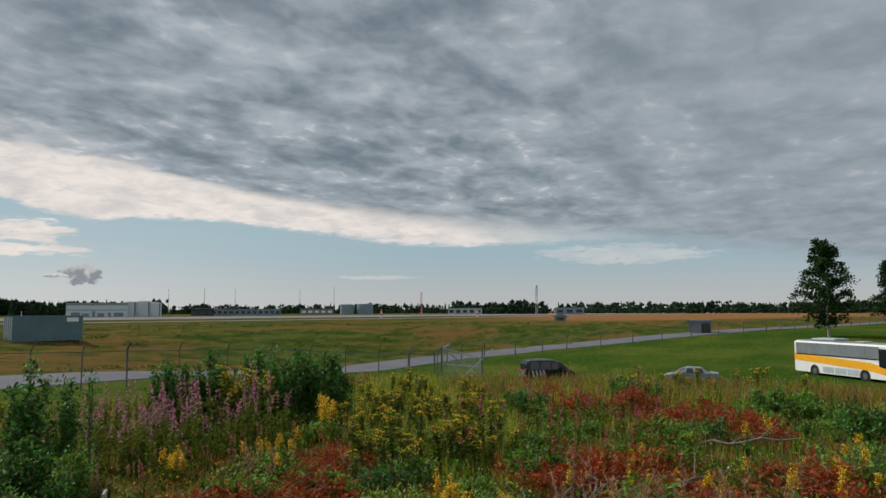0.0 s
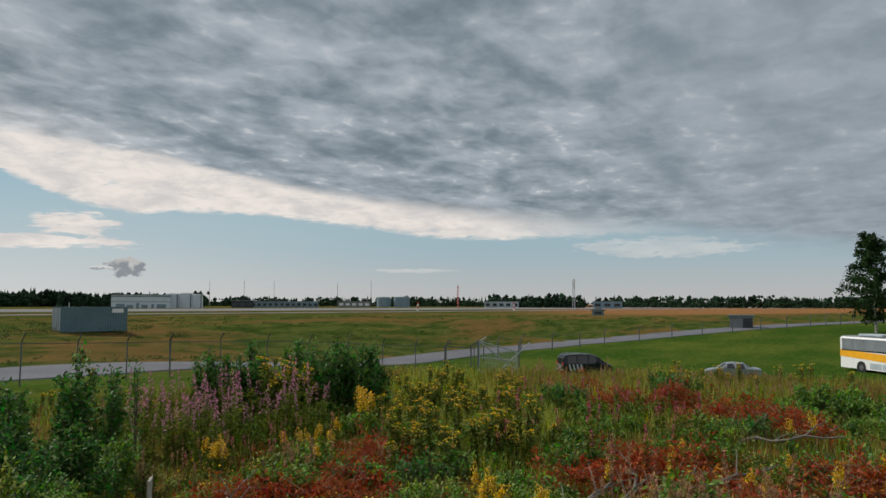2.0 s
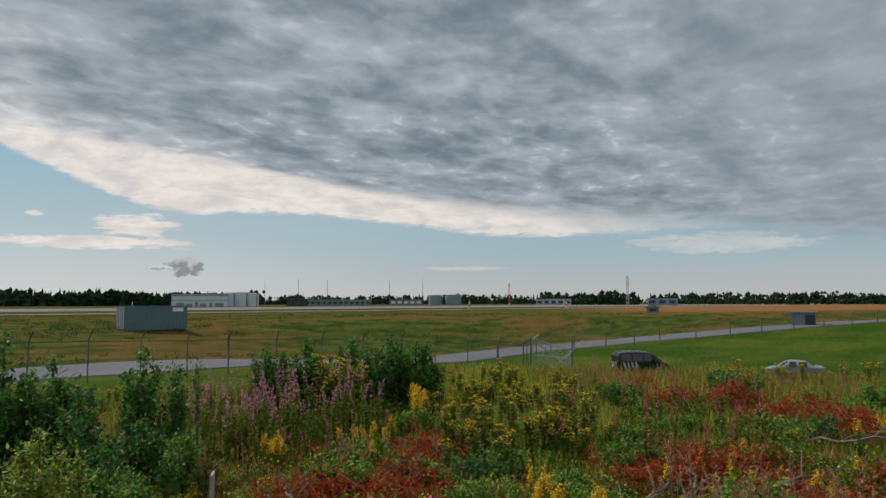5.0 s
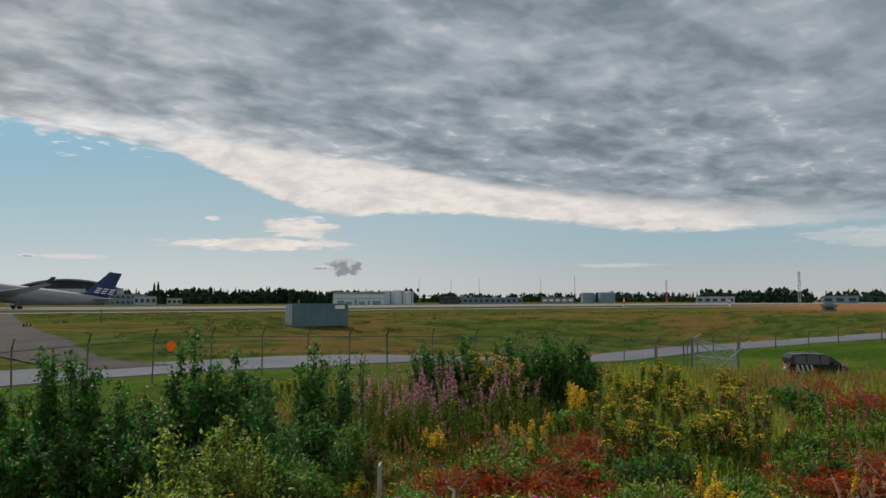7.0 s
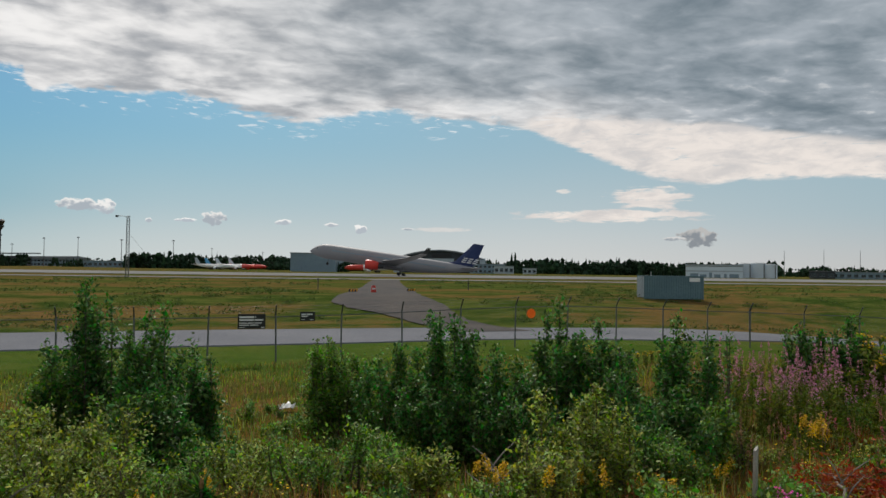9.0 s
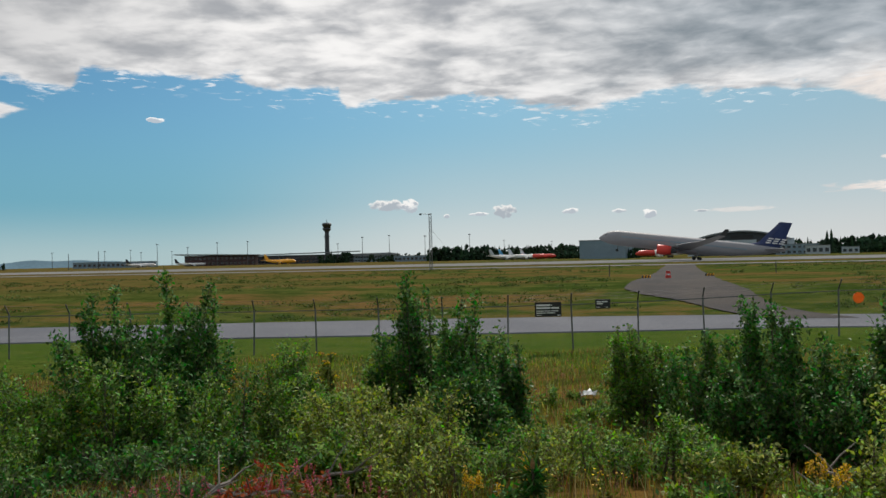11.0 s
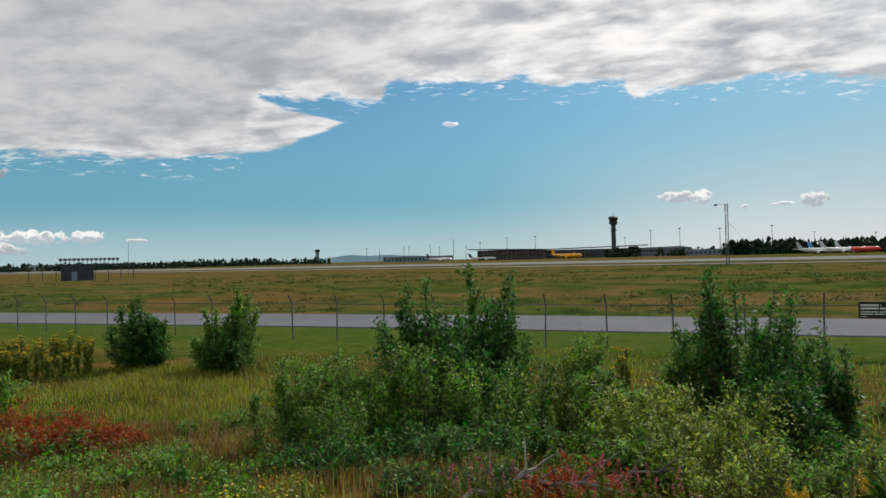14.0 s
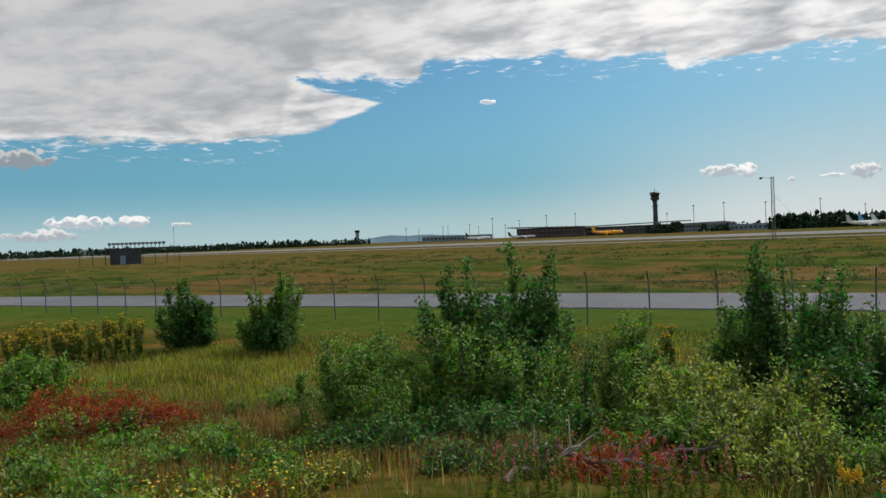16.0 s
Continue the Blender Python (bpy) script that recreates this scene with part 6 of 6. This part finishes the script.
def build_dry():
    rng = random.Random(3)
    protos = []
    for s, h in ((41, 1.15), (42, 0.95), (43, 1.3)):
        ob = thing("dry_grass_stalk", pose(0, 0, -50), "straw-coloured dry grass stalks with feathery seed heads", "grass", "dry stalks")
        stem, seed = dry_stalk_kind(s, h)
        tagged(part("stalk", stem, TWIG, ob), kind="stuff")
        tagged(part("seed_head", seed, STRAW, ob), kind="stuff")
        protos.append(ob)
    scatter(protos, blob(rng, -91, -76, 6.5, 9.5, 20, 0.8, 1.1) + blob(rng, -60, -35, 12, 17, 40, 0.6, 0.9) + blob(rng, -90, -68, 22, 29, 60, 0.7, 1.0) + blob(rng, 28, 48, 12, 24, 50, 0.5, 0.8) + blob(rng, -9, -1, 19, 27, 30, 0.5, 0.8), rng)
    # heaps of cut brush with rust-red dead leaves
    heaps = ((-76.6, 21, 1.8, 0.7), (-84.6, 19.5, 2.3, 0.9), (-88.0, 17.5, 1.9, 0.8), (-80.4, 22.5, 1.7, 0.7), (-76.6, 12.5, 2.6, 0.6), (-81.0, 13.0, 2.2, 0.55), (-50.0, 11.6, 2.2, 0.5), (-57.4, 12.0, 1.8, 0.5), (-60.3, 14.2, 1.8, 0.5), (-92.4, 13.0, 2.0, 0.6),
             (-96.0, 11.0, 1.6, 0.5), (-86.5, 11.0, 1.7, 0.45), (-73.6, 25.0, 2.2, 0.7), (54.6, 17.8, 3.0, 1.25), (57.8, 18.5, 2.6, 1.2), (51.4, 17.2, 1.9, 0.9), (-53.6, 11.6, 1.8, 0.45), (17.0, 8.0, 1.2, 0.25))
    for i, (az, d, w, h) in enumerate(heaps):
        r = np.random.default_rng(500 + i)
        x, y = polar(az, d)
        ob = thing("brush_heap", pose(x, y, ground_z(x, y) - 0.05, 0, 0, r.uniform(0, 360)), "heap of cut brushwood with rust-red dead leaves", "brush heap", "brush heaps")
        tw, spots = Mesh(), []
        for k in range(70):
            a, q = r.uniform(0, math.tau), w * 0.5 * math.sqrt(r.random())
            c = Vector((math.cos(a) * q, math.sin(a) * q, h * (1 - (q / (w * 0.5)) ** 2) * r.uniform(0.2, 0.9)))
            dr = Vector((r.normal(), r.normal(), r.normal() * 0.35)).normalized() * r.uniform(0.2, 0.55)
            tw.tube([c - dr, c + Vector((0, 0, 0.03)), c + dr], [0.008, 0.007, 0.003], 4, cap=False)
            spots += [tuple((c - dr).lerp(c + dr, f)) for f in np.linspace(0, 1, 7)]
        part("twig_tangle", tw, TWIG, ob)
        spots = np.array(spots)
        at = spots[r.integers(0, len(spots), int(1900 * w))] + r.normal(size=(int(1900 * w), 3)) * 0.06
        at[:, 2] = np.maximum(at[:, 2], 0.03)
        part("dead_leaves", leaf_mesh("dead_leaves", at, 0.09, RUST, r, 0.4, 0.2), RUST, ob)


def build_weeds():
    """Low leafy weeds between the flowers, four kinds, repeated."""
    rng = random.Random(17)
    protos = []
    for s, mat, size, h, label in ((61, LEAF_MID, 0.085, 0.45, "low leafy green weeds"), (62, LEAF_DARK, 0.09, 0.55, "low clump of dark green weeds"), (63, LEAF_PALE, 0.075, 0.4, "low clump of yellow-green weeds"), (64, LEAF_MID, 0.07, 0.6, "knee-high clump of leafy green weeds")):
        ob = thing("weed_clump", pose(0, 0, -50), label + " in the rough grass", "plant", "weed clumps")
        wood, at, r = shrub_parts(h, 0.8, 620, size, s, 7, 0.05, 0.02)
        tagged(part("branchwork", wood, STEM, ob), kind="stuff")
        tagged(part("foliage", leaf_mesh("foliage", at, size, mat, r, 0.5), mat, ob), kind="stuff")
        protos.append(ob)
    spots = []
    while len(spots) < 298:
        az, d = rng.uniform(-108, 66), 6.5 + 18 * rng.random() ** 1.1
        x, y = polar(az, d)
        if noise.noise((x * 0.22, y * 0.22, 4.0)) > -0.12:
            spots.append((az, d, rng.uniform(0.6, 1.15)))
    scatter(protos, spots, rng)
    low = []
    for s, mat, size, h, label in ((66, LEAF_MID, 0.07, 0.3, "low spreading green herbs"), (67, LEAF_PALE, 0.065, 0.26, "low spreading yellow-green herbs"), (68, RUST, 0.06, 0.22, "low withered reddish-brown herbs")):
        ob = thing("herb_patch", pose(0, 0, -50), label + " between the grasses", "plant", "herb patches")
        wood, at, r = shrub_parts(h, 1.0, 520, size, s, 9, 0.06, 0.02)
        tagged(part("branchwork", wood, STEM, ob), kind="stuff")
        tagged(part("foliage", leaf_mesh("foliage", at, size, mat, r, 0.5), mat, ob), kind="stuff")
        low.append(ob)
    scatter(low, [(rng.uniform(36, 62), 7 + 12 * rng.random(), rng.uniform(0.7, 1.2)) for _ in range(110)] + [(rng.uniform(14, 36), 9.5 + 4 * rng.random(), rng.uniform(0.6, 1.0)) for _ in range(24)] + [(rng.uniform(-98, -36), 9 + 12 * rng.random(), rng.uniform(0.7, 1.3)) for _ in range(150)], rng)


def blades(name, mat, n, h0, h1, width, patch, label, seed, far=34.0, lo=-0.1, near=2.2, a0=-114, a1=76):
    rng = np.random.default_rng(seed)
    pts, hs = [], []
    tries = 0
    while len(pts) < n and tries < n * 6:
        tries += 1
        az, d = rng.uniform(a0, a1), near + (far - near) * rng.random() ** 0.75
        x, y = polar(az, d)
        if y > 32.6 or x > 37 or (d < 9 and 8 < az < 42 and rng.random() < 0.7):
            continue
        k = noise.noise((x * 0.3 + patch, y * 0.3, patch))
        if k < lo + 0.25 * rng.normal():
            continue
        pts.append((x, y, ground_z(x, y) - 0.02))
        hs.append(rng.uniform(h0, h1) * (0.75 + 0.5 * max(0, k)) * (0.55 if d < 5 else 1.0) * (0.65 if y > 27 else 1.0))
    p, h = np.array(pts), np.array(hs)
    m = len(p)
    a = rng.uniform(0, math.tau, m)
    side = np.stack((np.cos(a), np.sin(a), np.zeros(m)), 1) * (width * rng.uniform(0.7, 1.3, m) * (0.6 + np.hypot(p[:, 0], p[:, 1]) / 20))[:, None]
    b = a + math.pi / 2 + rng.normal(size=m) * 0.5
    lean = np.stack((np.cos(b), np.sin(b), np.zeros(m)), 1) * (h * rng.uniform(0.08, 0.55, m))[:, None]
    up = np.zeros((m, 3))
    up[:, 2] = h
    v = np.stack((p - side, p + side, p + up * 0.55 + lean * 0.35 - side * 0.7, p + up * 0.55 + lean * 0.35 + side * 0.7, p + up + lean), 1).reshape(-1, 3)
    k = np.arange(m)[:, None] * 5
    t = np.concatenate((k + np.array((0, 1, 3)), k + np.array((0, 3, 2)), k + np.array((2, 3, 4))), 1).reshape(-1, 3)
    ob = new(name, raw_mesh(name, v, t, mat))
    return tagged(ob, label, "grass", kind="stuff")


GRASS_GREEN = material("meadow_grass", (0.095, 0.17, 0.016), 0.8, 0, 0.3, 0.4, island=1.0, sub=0.35, wet=0.1)
# yellow-green sedge; the brightness of sunlit patches is put into its colour
GRASS_LIME = material("sunlit_sedge", (0.20, 0.235, 0.018), 0.8, 0, 0.3, 0.4, island=1.0, sub=0.4, wet=0.1)
GRASS_DRY = material("dry_ochre_grass", (0.215, 0.135, 0.032), 0.9, 0, 0.3, 0.4, island=1.0, sub=0.3, wet=0.1)


LEAF_FIELD = material("field_weed_leaves", (0.066, 0.108, 0.020), 0.8, 0, 0.3, 0.2, island=0.7, sub=0.2, wet=0.1)


def build_grass():
    blades("meadow_grass", GRASS_GREEN, 80000, 0.14, 0.38, 0.006, 1.0, "rough green meadow grass", 71, lo=-0.25)
    blades("dry_grass", GRASS_DRY, 46000, 0.18, 0.46, 0.005, 9.0, "dry ochre meadow grass", 72, lo=-0.05)
    blades("sedge", GRASS_LIME, 20000, 0.2, 0.45, 0.006, 17.0, "yellow-green sedge in sunlit patches", 73, lo=0.05)
    blades("sedge", GRASS_LIME, 16000, 0.2, 0.45, 0.006, 23.0, "yellow-green sedge in a sunlit hollow", 74, far=33.0, lo=0.0, near=19.0, a0=38, a1=62)
    blades("dry_grass", GRASS_DRY, 26000, 0.2, 0.5, 0.006, 41.0, "orange-brown dry grass between the shrubs", 77, far=20.0, lo=0.0, near=8.5, a0=22, a1=64)
    blades("meadow_grass", GRASS_GREEN, 26000, 0.12, 0.34, 0.006, 47.0, "short green grass between the shrubs", 78, far=22.0, lo=-0.1, near=9.5, a0=12, a1=64)
    blades("sedge", GRASS_LIME, 14000, 0.3, 0.6, 0.006, 29.0, "yellow-green sedge among the tansy", 75, far=27.0, lo=-0.2, near=12.0, a0=-72, a1=-57)
    blades("sedge", GRASS_LIME, 9000, 0.5, 0.95, 0.005, 35.0, "tall yellow-green grass along the brow of the slope", 79, far=30.0, lo=-0.3, near=22.0, a0=-97, a1=-60)
    blades("dry_grass", GRASS_DRY, 8000, 0.5, 0.95, 0.004, 33.0, "tall pale dry grass along the brow of the slope", 76, far=30.0, lo=-0.3, near=24.0, a0=-97, a1=-66)
    # tufts of weeds over the airfield
    rng = np.random.default_rng(81)
    at = []
    for k in range(3000):
        az, q = rng.uniform(-100, 62), rng.random()
        x, y = polar(az, 54 + 120 * q ** 1.1)
        if y < road_y(x) + road_half(x) + 1.5 or noise.noise((x * 0.05, y * 0.08, 2)) < -0.1 or abs(x - 18.5 - 0.24 * max(0.0, y - 70)) < 7:
            continue
        s = rng.uniform(0.35, 1.0) ** 1.5
        n = int(60 * s) + 10
        pts = rng.normal(size=(n, 3)) * np.array((s * 0.75, s * 0.75, s * 0.16))
        pts[:, 2] = np.abs(pts[:, 2]) + ground_z(x, y)
        at.append(pts + np.array((x, y, 0)))
    ob = new("field_weeds", leaf_mesh("field_weeds", np.concatenate(at), 0.18, LEAF_FIELD, rng, 0.6, 0.6))
    tagged(ob, "low dark weed tufts scattered over the airfield grass", "weeds", kind="stuff")


def build_odds():
    x, y = polar(-43.3, 10.0)
    z = ground_z(x, y)
    s = thing("wooden_stake", pose(x, y, z, 2, -2, 20), "weathered grey wooden stake in the weeds", "stake")
    part("stick", Mesh().loft([[(-0.028, -0.02, -0.3), (0.028, -0.02, -0.3), (0.028, 0.02, -0.3), (-0.028, 0.02, -0.3)], [(-0.026, -0.02, 2.12 - z), (0.03, -0.02, 2.17 - z), (0.03, 0.02, 2.15 - z), (-0.026, 0.02, 2.11 - z)]]), STAKEWOOD, s)
    rng = np.random.default_rng(9)
    for az, d, turn, L in ((18.0, 8.0, -30, 2.6), (14.5, 8.4, 20, 1.8), (-48.5, 10.6, 40, 1.5), (-85.5, 17.2, -60, 2.0), (-79.5, 10.6, -75, 1.9), (-83.5, 12.2, -50, 2.2), (-74.6, 10.4, -20, 1.6), (-88.2, 15.4, -100, 1.8), (52.8, 17.0, 15, 1.8), (56.6, 17.6, -20, 2.0), (-24.5, 8.8, 70, 1.2), (-78, 11.5, 10, 1.8), (22, 8.0, 60, 1.3)):
        x, y = polar(az, d)
        b = thing("fallen_branch", pose(x, y, ground_z(x, y) + 0.12, 0, -4, turn), "dry grey fallen branch lying in the grass", "branch", "fallen branches")
        pts = [Vector((L * (k / 6 - 0.5), 0.08 * math.sin(k * 1.3), 0.05 * math.sin(k * 2.0) + 0.03 * k)) for k in range(7)]
        part("limb", Mesh().tube(pts, [0.045 * (1 - 0.12 * k) for k in range(7)], 6), WOODGREY, b)
        for k in (2, 3, 4, 5):
            q = pts[k] + Vector((0.3, (-1) ** k * rng.uniform(0.15, 0.4), rng.uniform(0.1, 0.35)))
            part("twig", Mesh().tube([pts[k], pts[k].lerp(q, 0.5) + Vector((0, 0, 0.03)), q], [0.014, 0.01, 0.004], 4), WOODGREY, b)
    x, y = polar(-7.8, 21.5)
    b = thing("plastic_scrap", pose(x, y, ground_z(x, y) + 0.05, 0, 0, 30), "crumpled white plastic scrap in the dry grass", "litter")
    rag = [[(0.5 * (i / 5 - 0.5) + 0.05 * noise.noise((i, j, 1)), 0.35 * (j / 4 - 0.5), 0.1 + 0.2 * noise.noise((i * 0.7, j * 0.8, 2.0))) for j in range(5)] for i in range(6)]
    part("sheet", Mesh().loft(rag, cap=False, closed=False), WHITE, b)
    # the tip of a young pine close by
    x, y = polar(-3.3, 4.6)
    z = ground_z(x, y)
    p = thing("pine_sapling", pose(x, y, z), "young pine sapling with a pale brown bud", "sapling")
    h = 0.72
    part("stem", Mesh().tube([(0, 0, -0.05), (0.01, 0, h * 0.5), (0, 0, h)], [0.014, 0.012, 0.009], 6), BARK, p)
    part("bud", Mesh().tube([(0, 0, h), (0, 0, h + 0.03), (0, 0, h + 0.06)], [0.012, 0.016, 0.003], 8), STRAW, p)
    u = rng.uniform(0.25, 1.0, 520)
    at = np.stack((rng.normal(size=520) * 0.012, rng.normal(size=520) * 0.012, u * h), 1)
    part("needles", leaf_mesh("needles", at, 0.13, LEAF_DARK, rng, 0.035, 0.5), LEAF_DARK, p)


build_shrubs()
tree(-92.9, 150, 18.0, 12.0, 1)
tree(-96.9, 175, 14.5, 9.5, 2)
build_flowers()
build_dry()
build_weeds()
build_grass()
build_odds()
